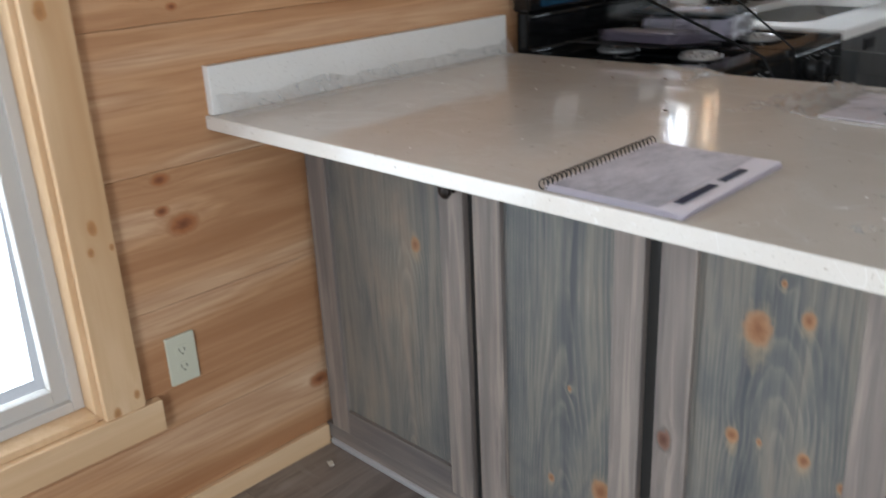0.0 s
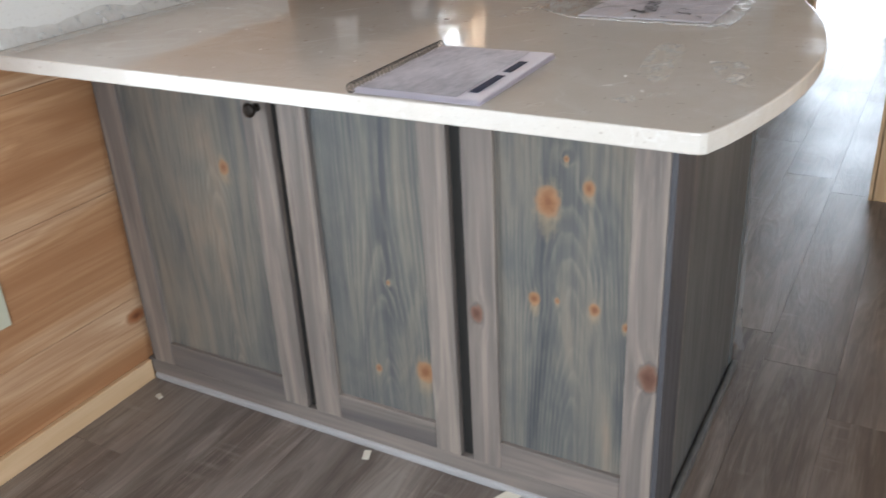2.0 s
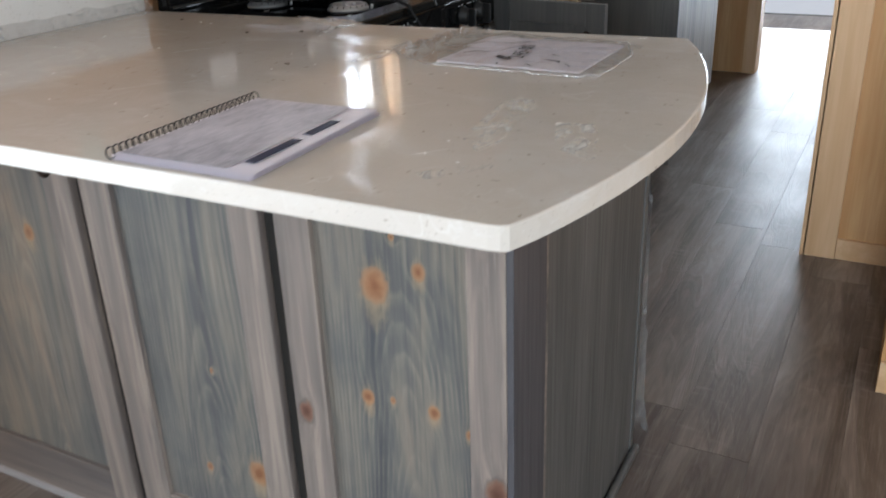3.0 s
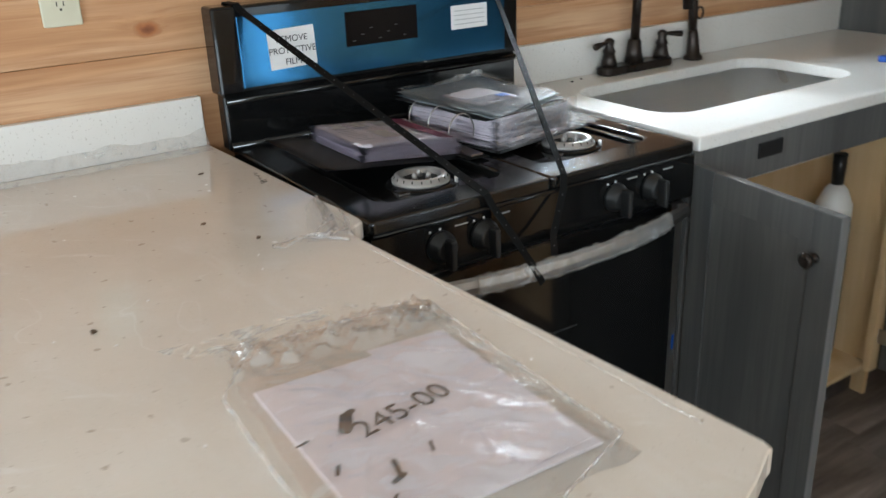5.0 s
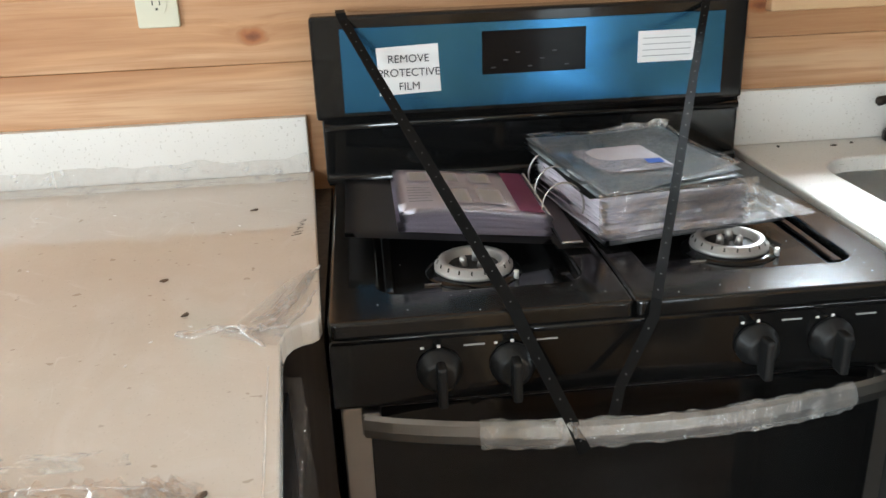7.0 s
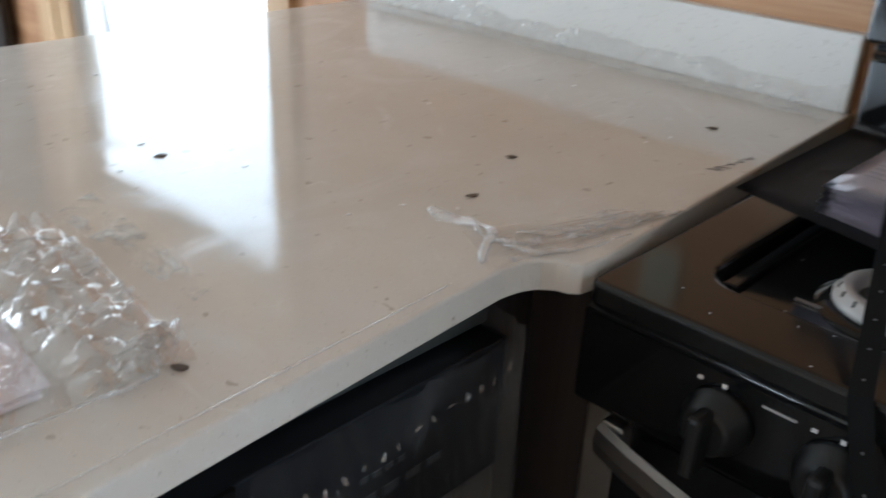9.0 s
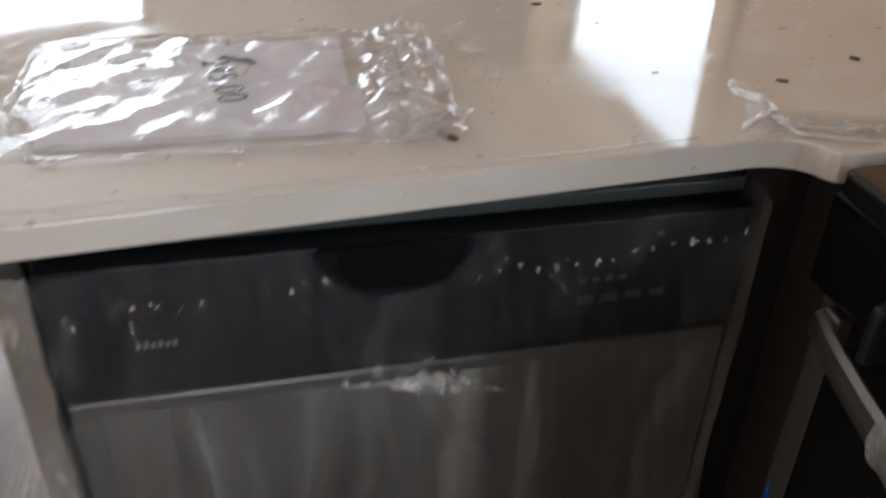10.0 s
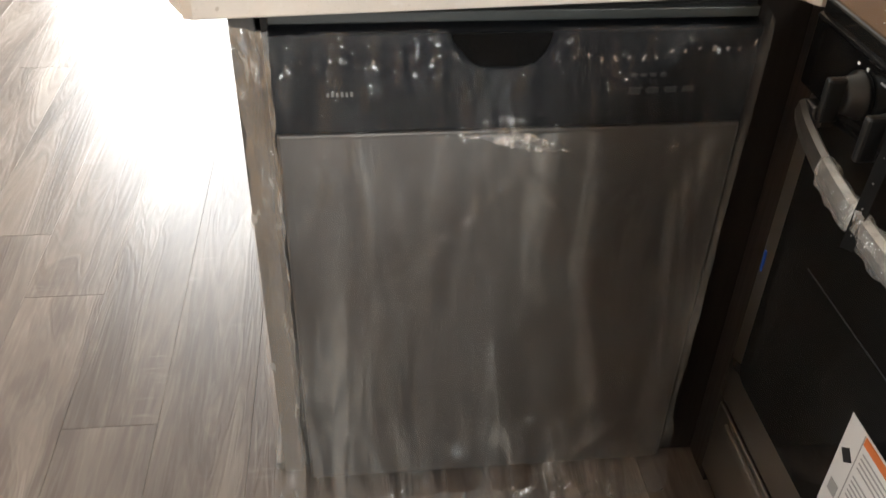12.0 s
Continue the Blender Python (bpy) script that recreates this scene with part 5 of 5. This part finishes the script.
for u0 in (0.10, 0.30, 0.54):
    printed(u0, 0.66, u0 + 0.16, 0.90, print_grey, "picture_frame")
    printed(u0 + 0.02, 0.69, u0 + 0.14, 0.87, label_grey, "picture", dz=0.0008)
for u0, u1 in ((0.32, 0.50), (0.56, 0.73)):
    printed(u0, 0.16, u1, 0.50, print_grey, "picture_frame")
    printed(u0 + 0.02, 0.20, u1 - 0.02, 0.46, label_grey, "picture", dz=0.0008)
for k in range(7):
    printed(0.08, 0.20 + 0.06 * k, 0.24 - 0.03 * (k % 3 == 1), 0.218 + 0.06 * k, print_grey, "text_line")
    printed(0.34, 0.56 + 0.013 * k, 0.50, 0.562 + 0.013 * k, print_grey, "text_line")
printed(0.80, 0.06, 0.965, 0.96, maroon, "title_band", "maroon printed band")
printed(0.985, 0.05, 1.0, 0.97, white_label, "page_margin")
page_block(0.0, 0.004, 0.222, 0.262, 0.918, 0.919, 0.056, 16, binder, "manual_page", 0.004, 9)
for ob in [o for o in binder.children if o.name.startswith("manual_page")]:
    ob.data.transform(_RB)
for k in range(4):
    zz = 0.979 + 0.0035 * k
    bm = sheet(((-0.016 + 0.004 * k, 0.018 - 0.012 * k, zz), (0.215 + 0.010 * k, 0.004 + 0.020 * k, zz), (0.220 + 0.008 * k, 0.262 + 0.010 * k, zz + 0.004), (-0.010, 0.292 - 0.004 * k, zz + 0.006)), 24, 24,
               lambda u, v, k=k: (0, 0, 0.004 * noise.noise(Vector((u * 3, v * 3, k + 2))) + 0.010 * max(0, v - 0.7) * k + 0.006 * max(0, 0.25 - u) * k))
    bmesh.ops.solidify(bm, geom=bm.faces[:], thickness=0.0006)
    part("sleeve_page" if k < 3 else "clear_sleeve", _lift(bm), (card_grey, cover_teal, cover_teal, poly_film)[k], binder, ("dark divider sheet", "pale printed sheet in a sleeve", "pale printed sheet in a sleeve", "glossy clear sleeve")[k])
part("cover_print", _lift(sheet(((0.035, 0.085, 0.9905), (0.150, 0.080, 0.9905), (0.150, 0.20, 0.994), (0.035, 0.205, 0.994)), 4, 4)), print_grey, binder)
part("cover_print", _lift(sheet(((0.118, 0.105, 0.9925), (0.142, 0.100, 0.9925), (0.145, 0.122, 0.9932), (0.120, 0.126, 0.9932)), 2, 2)), blue_tape, binder, "small blue mark")
bm = sheet(((0.02, -0.012, 0.922), (0.335, 0.000, 0.921), (0.315, 0.235, 0.932), (0.02, 0.27, 0.934)), 30, 24, lambda u, v: (0, 0, 0.004 * noise.noise(Vector((u * 4, v * 3, 1)))))
part("loose_sleeve", _lift(bm), poly_scrap, binder, "clear sleeve sticking out of the side")
bm = sheet(((-0.012, -0.004, 0.925), (0.232, -0.004, 0.925), (0.232, 0.0, 0.988), (-0.012, 0.0, 0.990)), 40, 12, lambda u, v: (0, -0.006 * abs(noise.noise(Vector((u * 8, v * 4, 6)))), 0))
part("sleeve_edge", _lift(bm), poly_film, binder, "clear sleeves bulging over the page edges")
for k in range(3):
    ry = -0.415 + 0.082 * k
    part("ring", tube([(1.106 + 0.006 * k + 0.030 * math.cos(a), ry, 0.955 + 0.036 * math.sin(a)) for a in (radians(-20 + 220 * j / 18) for j in range(19))], 0.0014, 8), steel, binder, "steel binder ring")
part("ring_plate", box((1.094, -0.462, 0.916), (1.124, -0.190, 0.921), 0.002), steel_handle, binder, "steel ring plate")
bm = crumple(sheet(((0.10, 0.262, 0.955), (0.24, 0.258, 0.955), (0.245, 0.285, 1.008), (0.11, 0.290, 1.000)), 40, 16), 0.016, 34, 4)
part("film_tuft", _lift(bm), poly_film_white, binder, "crumpled clear film at the back")

# spiral notebook
def to_plan(o, px, py):
    """A frame with its x from o to px and y from o to py."""
    o, px, py = Vector(o), Vector(px), Vector(py)
    ex = (px - o).normalized()
    ey = (py - o)
    ey = (ey - ex * ey.dot(ex)).normalized()
    ez = ex.cross(ey)
    return Matrix(((ex.x, ey.x, ez.x, o.x), (ex.y, ey.y, ez.y, o.y), (ex.z, ey.z, ez.z, o.z), (0, 0, 0, 1)))


_NB = to_plan((-0.213, -1.119, 0.9152), (0.073, -1.114, 0.9152), (-0.214, -0.898, 0.9152))
nb = thing("spiral_notebook", (-0.09, -1.01, 0.915), "white spiral-bound plan booklet with grey print lying on the counter", "notebook")
for k in range(4):
    part("page", turned(sheet(((0.0 + 0.0015 * k, 0.0, 0.002 * k + 0.001), (0.302 - 0.003 * k, 0.0, 0.002 * k + 0.001), (0.309 - 0.003 * k, 0.222, 0.002 * k + 0.001), (0.004, 0.222, 0.002 * k + 0.001)), 14, 10,
                              lambda u, v, k=k: (0, 0, 0.0035 * (k / 3) * u * (1 - v) + 0.0015 * noise.noise(Vector((u * 4, v * 4, k))) * (k / 3))), _NB), paper, nb)
part("plan_print", turned(sheet(((0.010, 0.042, 0.0088), (0.292, 0.042, 0.0108), (0.296, 0.214, 0.0088), (0.012, 0.214, 0.0088)), 14, 8), _NB), plan_print, nb, "faint grey printed plan")
for a, b in ((0.036, 0.134), (0.156, 0.224)):
    part("title_bar", turned(box((a, 0.020, 0.0098), (b, 0.034, 0.0106)), _NB), ink_navy, nb, "dark navy title bar")
for k in range(27):
    bm = bmesh.new()
    cx = 0.008 + 0.0113 * k
    add_tube(bm, [(cx + 0.002 * math.sin(a), 0.226 + 0.008 * math.cos(a), 0.008 + 0.0075 * math.sin(a)) for a in (2 * math.pi * j / 12 for j in range(13))], 0.0011, 5)
    part("spiral_loop", turned(bm, _NB), black_plastic, nb)

# bag of hardware papers
bag = thing("parts_bag", (0.53, -1.14, 0.915), "clear plastic bag holding folded lilac-white paper with handwritten numbers", "plastic bag")
part("folded_paper", prism([(0.425, -1.025), (0.655, -1.035), (0.650, -1.300), (0.418, -1.295)], 0.9158, 0.9195, 0.001), paper, bag, "folded lilac-white paper")
part("paper_flap", prism([(0.56, -1.020), (0.652, -1.028), (0.648, -1.290), (0.57, -1.292)], 0.9197, 0.9208, 0.0004), paper, bag)
_bagout = [(0.395, -1.020), (0.462, -0.925), (0.640, -0.945), (0.682, -0.975), (0.672, -1.300), (0.570, -1.338), (0.404, -1.335), (0.384, -1.290)]
bm = sheet(((0.384, -1.333, 0.9165), (0.668, -1.330, 0.9165), (0.680, -0.945, 0.9165), (0.425, -0.930, 0.9165)), 60, 70,
           lambda u, v: (0.006 * noise.noise(Vector((u * 2, v * 6, 5))), 0.008 * noise.noise(Vector((u * 7, v * 2, 2))),
                         0.0058 * min(1, 12 * min(u, 1 - u, v, 1 - v)) + 0.010 * abs(noise.noise(Vector((u * 5 + v * 3, v * 7, 1)))) * (0.4 + 0.6 * v)
                         + 0.007 * (1 - 2.4 * abs(noise.noise(Vector((u * 5 + v * 7, (u - v) * 1.6, 8))))) * min(1, 8 * min(u, 1 - u, v, 1 - v))
                         + (0.026 * abs(noise.noise(Vector((u * 18, v * 22, 4)))) if v > 0.80 else 0.0)))
part("film", bm, poly_film, bag, "crinkled clear film")
_loop = [Vector((x, y, 0.918)) for x, y in _bagout + _bagout[:1]]
_rim = [a.lerp(b, k / 16) for a, b in zip(_loop, _loop[1:]) for k in range(16)]
part("film_hem", crumple(tube(_rim + _rim[:1], [0.0014 + 0.0009 * math.sin(k * 1.7) for k in range(len(_rim) + 1)], 6, 1.0), 0.006, 55, 3, True), poly_film_white, bag, "crinkled sealed edge of the bag")
lettering("245-00", 0.040, Matrix.Translation((0.532, -1.160, 0.9222)) @ pose(0, 0, 0, 0, 0, 9), ink, bag)
for mx, my, ang, lw, th in ((0.474, -1.135, 62, 0.036, 0.013), (0.483, -1.122, 30, 0.020, 0.008), (0.478, -1.224, 75, 0.026, 0.005), (0.472, -1.238, 20, 0.018, 0.005), (0.434, -1.197, 60, 0.016, 0.004),
                            (0.426, -1.142, 15, 0.014, 0.003), (0.452, -1.262, 40, 0.020, 0.003), (0.520, -1.215, 70, 0.016, 0.003)):
    part("pen_mark", turned(prism(rounded(-lw / 2, -th / 2, lw / 2, th / 2, th * 0.45, 3), 0, 0.0004), pose(mx, my, 0.9212, 0, 0, ang)), ink, bag)


def scrap_film(name, corners, nu, nv, height, label, seed, material=poly_film_white, scale=40):
    zs = 0.9162
    bm = sheet([(x, y, zs) for x, y in corners], nu, nv,
               lambda u, v: (0.004 * noise.noise(Vector((u * 6, v * 6, seed))), 0.004 * noise.noise(Vector((u * 6, v * 6, seed + 3))),
                             height * abs(noise.noise(Vector((u * scale / 6, v * scale / 6, seed)))) * min(1, 6 * min(u, 1 - u, v, 1 - v) + 0.05)))
    return single(name, bm, material, label, "plastic film", "film scraps on the counter")


corner_film = thing("film_scrap", (0.70, -0.60, 0.915), "creased clear film folded over the counter corner by the range", "plastic film", "film scraps on the counter")
bm = sheet(((0.655, -0.668, 0.9165), (0.722, -0.700, 0.9165), (0.764, -0.470, 0.9165), (0.720, -0.520, 0.9165)), 60, 60,
           lambda u, v: (0, 0, 0.010 * abs(noise.noise(Vector((u * 7, v * 1.6, 1)))) * min(1, 6 * min(u, 1 - u, v, 1 - v) + 0.05)))
part("film", bm, poly_scrap, corner_film)


def fold(points, width, seed):
    """A raised, glossy crease of gathered film along a line on the counter."""
    pts = [Vector((x, y, 0.9175)) for x, y in points]
    line = [a.lerp(b, j / 8) for a, b in zip(pts, pts[1:]) for j in range(8)] + pts[-1:]
    n = len(line) - 1
    radii = [width * (0.35 + 0.65 * math.sin(math.pi * min(1, (k + 1) / (n + 1)))) * (1 + 0.3 * noise.noise(Vector((k * 0.7, seed, 0)))) for k in range(n + 1)]
    part("fold", crumple(tube(line, radii, 8, 0.45), 0.004, 45, seed), poly_film_white, corner_film, "gathered whitish crease")


fold([(0.604, -0.655), (0.622, -0.655), (0.645, -0.652), (0.660, -0.650)], 0.0085, 1)
fold([(0.655, -0.648), (0.680, -0.652), (0.690, -0.675), (0.708, -0.700)], 0.0050, 2)
fold([(0.660, -0.655), (0.688, -0.660), (0.712, -0.645), (0.728, -0.600), (0.746, -0.530), (0.760, -0.480)], 0.0055, 3)
fold([(0.690, -0.632), (0.712, -0.612), (0.738, -0.545), (0.750, -0.490)], 0.0040, 4)
fold([(0.700, -0.660), (0.728, -0.655), (0.745, -0.620), (0.758, -0.560)], 0.0045, 5)
scrap_film("film_scrap", ((0.625, -0.925), (0.672, -0.955), (0.678, -1.00), (0.640, -0.985)), 14, 14, 0.016, "gathered clear bag end on the counter", 2)
scrap_film("film_scrap", ((-0.03, -1.33), (0.235, -1.305), (0.245, -1.245), (0.03, -1.27)), 16, 8, 0.004, "torn strip of protective film stuck to the counter", 3, residue)
scrap_film("film_scrap", ((0.0, -1.46), (0.15, -1.42), (0.14, -1.36), (0.03, -1.40)), 16, 10, 0.004, "torn strip of protective film stuck to the counter", 4, residue)
scrap_film("film_scrap", ((-0.13, -1.305), (-0.06, -1.365), (-0.05, -1.345), (-0.115, -1.28)), 14, 6, 0.002, "thin smear of film residue on the counter", 5, residue)
def edge_film(u, v):
    """Film that runs off the counter and up the backsplash, with a wavy torn top."""
    top = 0.030 + 0.020 * noise.noise(Vector((u * 7, 0.5, 3))) + 0.008 * noise.noise(Vector((u * 23, 0.5, 5)))
    climb = max(0.0, (v - 0.45) / 0.55)
    ripple = 0.004 * abs(noise.noise(Vector((u * 40, v * 6, 2)))) + 0.003 * abs(noise.noise(Vector((u * 14 + v * 3, v * 4, 7))))
    return (0, -0.003 - ripple * (0.4 + climb) + 0.010 * (1 - v) * noise.noise(Vector((u * 9, 0.1, 8))), 0.002 + top * climb ** 1.2 + ripple * (1 - climb))


single("film_edge", sheet(((-0.205, -0.078, 0.9155), (0.728, -0.074, 0.9155), (0.728, -0.0215, 0.9155), (-0.205, -0.0215, 0.9155)), 260, 14, edge_film), poly_scrap,
       "wavy edge of protective film along the backsplash", "plastic film", "film scraps on the counter")
scrap_film("film_streak", ((0.372, -0.868), (0.60, -0.880), (0.612, -0.905), (0.40, -0.915)), 40, 12, 0.003, "whitish smear of film residue across the counter", 7, residue)
note = thing("pen_note", (0.727, -0.305, 0.915), "short handwritten pencil note on the counter edge", "writing")
for k, (a, b, w) in enumerate(((-0.040, 20, 0.014), (-0.033, -25, 0.014), (-0.026, 15, 0.013), (-0.014, 70, 0.008), (-0.009, -10, 0.009), (0.003, 40, 0.008), (0.009, -45, 0.009), (0.020, 30, 0.009), (0.027, -30, 0.008))):
    part("pen_stroke", turned(box((-w / 2, -0.0007, 0), (w / 2, 0.0007, 0.0003)), pose(0.727 + 0.0012 * (k % 3) + 0.12 * a, -0.305 + a, 0.9152, 0, 0, b)), ink, note)
for k, (sx, sy, r) in enumerate(((0.560, -0.488, 30), (0.650, -0.218, 20), (0.606, -0.600, 60), (0.326, -0.770, 80), (0.680, -0.958, 40))):
    single("debris_chip", turned(crumple(prism([(0.0055 * math.cos(a) * (1 + 0.3 * math.sin(3 * a)), 0.0035 * math.sin(a)) for a in (2 * math.pi * j / 9 for j in range(9))], 0, 0.0015), 0.0008, 200, k), pose(sx, sy, 0.9154, 0, 0, r)), crumb_brown,
           "small dark crumb on the counter", "debris", "crumbs on the counter")
_rng = random.Random(4)
for k in range(26):
    sx, sy = _rng.uniform(-0.2, 0.7), _rng.uniform(-1.4, -0.06)
    single("debris_fleck", turned(prism([(0.0032, 0), (0, 0.0016), (-0.0028, 0.0004), (0, -0.0014)], 0, 0.0008), pose(sx, sy, 0.9154, 0, 0, _rng.uniform(0, 180))), white_label,
           "tiny pale fleck on the counter", "debris", "pale flecks on the counter")
for k, (sx, sy, w, d, r) in enumerate(((-0.030, -0.707, 0.030, 0.016, 20), (-0.012, -1.056, 0.075, 0.032, -25), (-0.066, -0.095, 0.02, 0.014, 70))):
    single("floor_scrap", turned(crumple(boxes(((-w / 2, -d / 2, 0), (w / 2, d / 2, 0.004)), bevel=0.001), 0.004, 60, k), pose(sx, sy, 0.0042, 0, 0, r)), scrap_wood,
           "pale splinter scrap lying on the floor", "debris", "scraps on the floor")
for k, (sx, sy) in enumerate(((1.70, -0.06), (1.74, -0.05), (1.60, -0.045))):
    single("debris_chip", turned(prism([(0.006, 0), (0, 0.003), (-0.006, 0.001), (0, -0.003)], 0, 0.002), pose(sx, sy, 0.9154, 0, 0, 40 * k)), dark_slot, "small dark crumb by the sink", "debris", "crumbs on the counter")
cap = single("bottle_cap", tube([(2.48, -0.44, 0.9155), (2.48, -0.44, 0.928), (2.48, -0.44, 0.930)], [0.017, 0.016, 0.012], 18), blue_tape, "small blue plastic cap on the sink counter", "cap")

single("film_seam", tube([(0.716, -0.745, 0.9155), (0.731, -0.98, 0.9155), (0.740, -1.15, 0.9155), (0.748, -1.33, 0.9155)], 0.0011, 6), poly_scrap, "cut edge of protective film along the counter front", "plastic film", "film scraps on the counter")

# outlet
def outlet(name, x, z, label):
    o = thing(name, (x, 0.0, z), label, "outlet")
    pl = part("cover_plate", prism(rounded(-0.035, -0.058, 0.035, 0.058, 0.004, 3), 0, 0.006, 0.002), ivory, o)
    pl.data.transform(Matrix(((1, 0, 0, x), (0, 0, -1, 0.0), (0, 1, 0, z), (0, 0, 0, 1))))
    for dz in (-0.020, 0.020):
        r = part("receptacle", prism([(0.017 * math.cos(a), max(-0.014, min(0.014, 0.017 * math.sin(a)))) for a in (2 * math.pi * j / 24 for j in range(24))], 0, 0.0015), ivory, pl)
        r.data.transform(Matrix(((1, 0, 0, x), (0, 0, -1, -0.006), (0, 1, 0, z + dz), (0, 0, 0, 1))))
        for dx in (-0.006, 0.006):
            part("slot", box((x + dx - 0.001, -0.0081, z + dz - 0.001), (x + dx + 0.001, -0.0076, z + dz + 0.007)), dark_slot, r)
        part("slot", box((x - 0.002, -0.0081, z + dz - 0.009), (x + 0.002, -0.0076, z + dz - 0.005)), dark_slot, r)


outlet("wall_outlet", -0.365, 0.400, "ivory duplex outlet on the pine wall")
outlet("wall_outlet", 0.500, 1.240, "ivory duplex outlet above the backsplash")

bot = thing("spray_bottle", (2.29, -0.47, 0.106), "white plastic bottle with a dark label inside the sink cabinet", "bottle")
part("bottle_body", tube([(2.29, -0.47, 0.107), (2.29, -0.47, 0.12), (2.29, -0.47, 0.50), (2.29, -0.47, 0.52)], [0.045, 0.048, 0.048, 0.046], 24), black_plastic, bot, "dark label")
part("bottle_shoulder", tube([(2.29, -0.47, 0.52), (2.29, -0.47, 0.56), (2.29, -0.47, 0.60), (2.29, -0.47, 0.615)], [0.047, 0.047, 0.030, 0.016], 24), white_plastic, bot)
part("bottle_cap", tube([(2.29, -0.47, 0.615), (2.29, -0.47, 0.66), (2.29, -0.47, 0.70)], [0.016, 0.018, 0.018], 18), black_plastic, bot)

dl = thing("panel_door", (-2.48, -0.04, 0.0), "dark brown wooden door leaning flat against the pine wall", "door")
part("slab", box((-2.90, -0.060, 0.0), (-2.06, -0.022, 2.03), 0.003), stain_dark, dl)

# ---- wall boards and floor planks ----
def board_spans(z0, z1):
    """Runs of one course of boards between the window openings."""
    cuts = [(-3.4, 6.6)]
    for x0, x1, a, b in (W1, W2):
        if z0 < b and z1 > a:
            cuts = [s for c in cuts for s in ((c[0], min(c[1], x0)), (max(c[0], x1), c[1])) if s[1] - s[0] > 0.01]
    return cuts


_edges = [-0.02, 0.24, 0.53, 0.823, 1.112, 1.40, 1.69, 1.98, 2.27, 2.5]
_levels = sorted(set(_edges + [W1[2], W1[3], W2[2], W2[3]]))
for z0, z1 in zip(_levels, _levels[1:]):
    lo = z0 + (0.0004 if z0 in _edges else 0.0)
    hi = z1 - (0.0004 if z1 in _edges else 0.0)
    for x0, x1 in board_spans((z0 + z1) / 2 - 0.001, (z0 + z1) / 2 + 0.001):
        part("board", box((x0, 0.0, lo), (x1, 0.018, hi), 0.0012 if hi - lo > 0.02 else 0.0, 1), pine_wall, wall_north)

_pl, _pw = 1.22, 0.178
_me = None
_pr = random.Random(11)
_row = 0
_y = 0.0
while _y > -4.2:
    _x = -3.4 - _pr.uniform(0, _pl - 0.05)
    while _x < 6.55:
        if _me is None:
            bm = box((-_pl / 2 + 0.0002, -_pw / 2 + 0.0002, -0.005), (_pl / 2 - 0.0002, _pw / 2 - 0.0002, 0.0), 0.0004, 1)
            _me = bpy.data.meshes.new("plank")
            bm.to_mesh(_me)
            bm.free()
            _me.materials.append(vinyl_floor)
        _a, _b = max(_x, -3.395), min(_x + _pl, 6.595)
        if _b - _a > _pl - 0.001:
            _mesh = _me
        else:
            bm = box((_a - _x - _pl / 2 + 0.0002, -_pw / 2 + 0.0002, -0.005), (_b - _x - _pl / 2 - 0.0002, _pw / 2 - 0.0002, 0.0), 0.0004, 1)
            _mesh = bpy.data.meshes.new("plank")
            bm.to_mesh(_mesh)
            bm.free()
            _mesh.materials.append(vinyl_floor)
        p = new("plank", _mesh)
        p.parent = floor
        p.location = (_x + _pl / 2, _y - _pw / 2, 0.0)
        _x += _pl
    _y -= _pw
    _row += 1
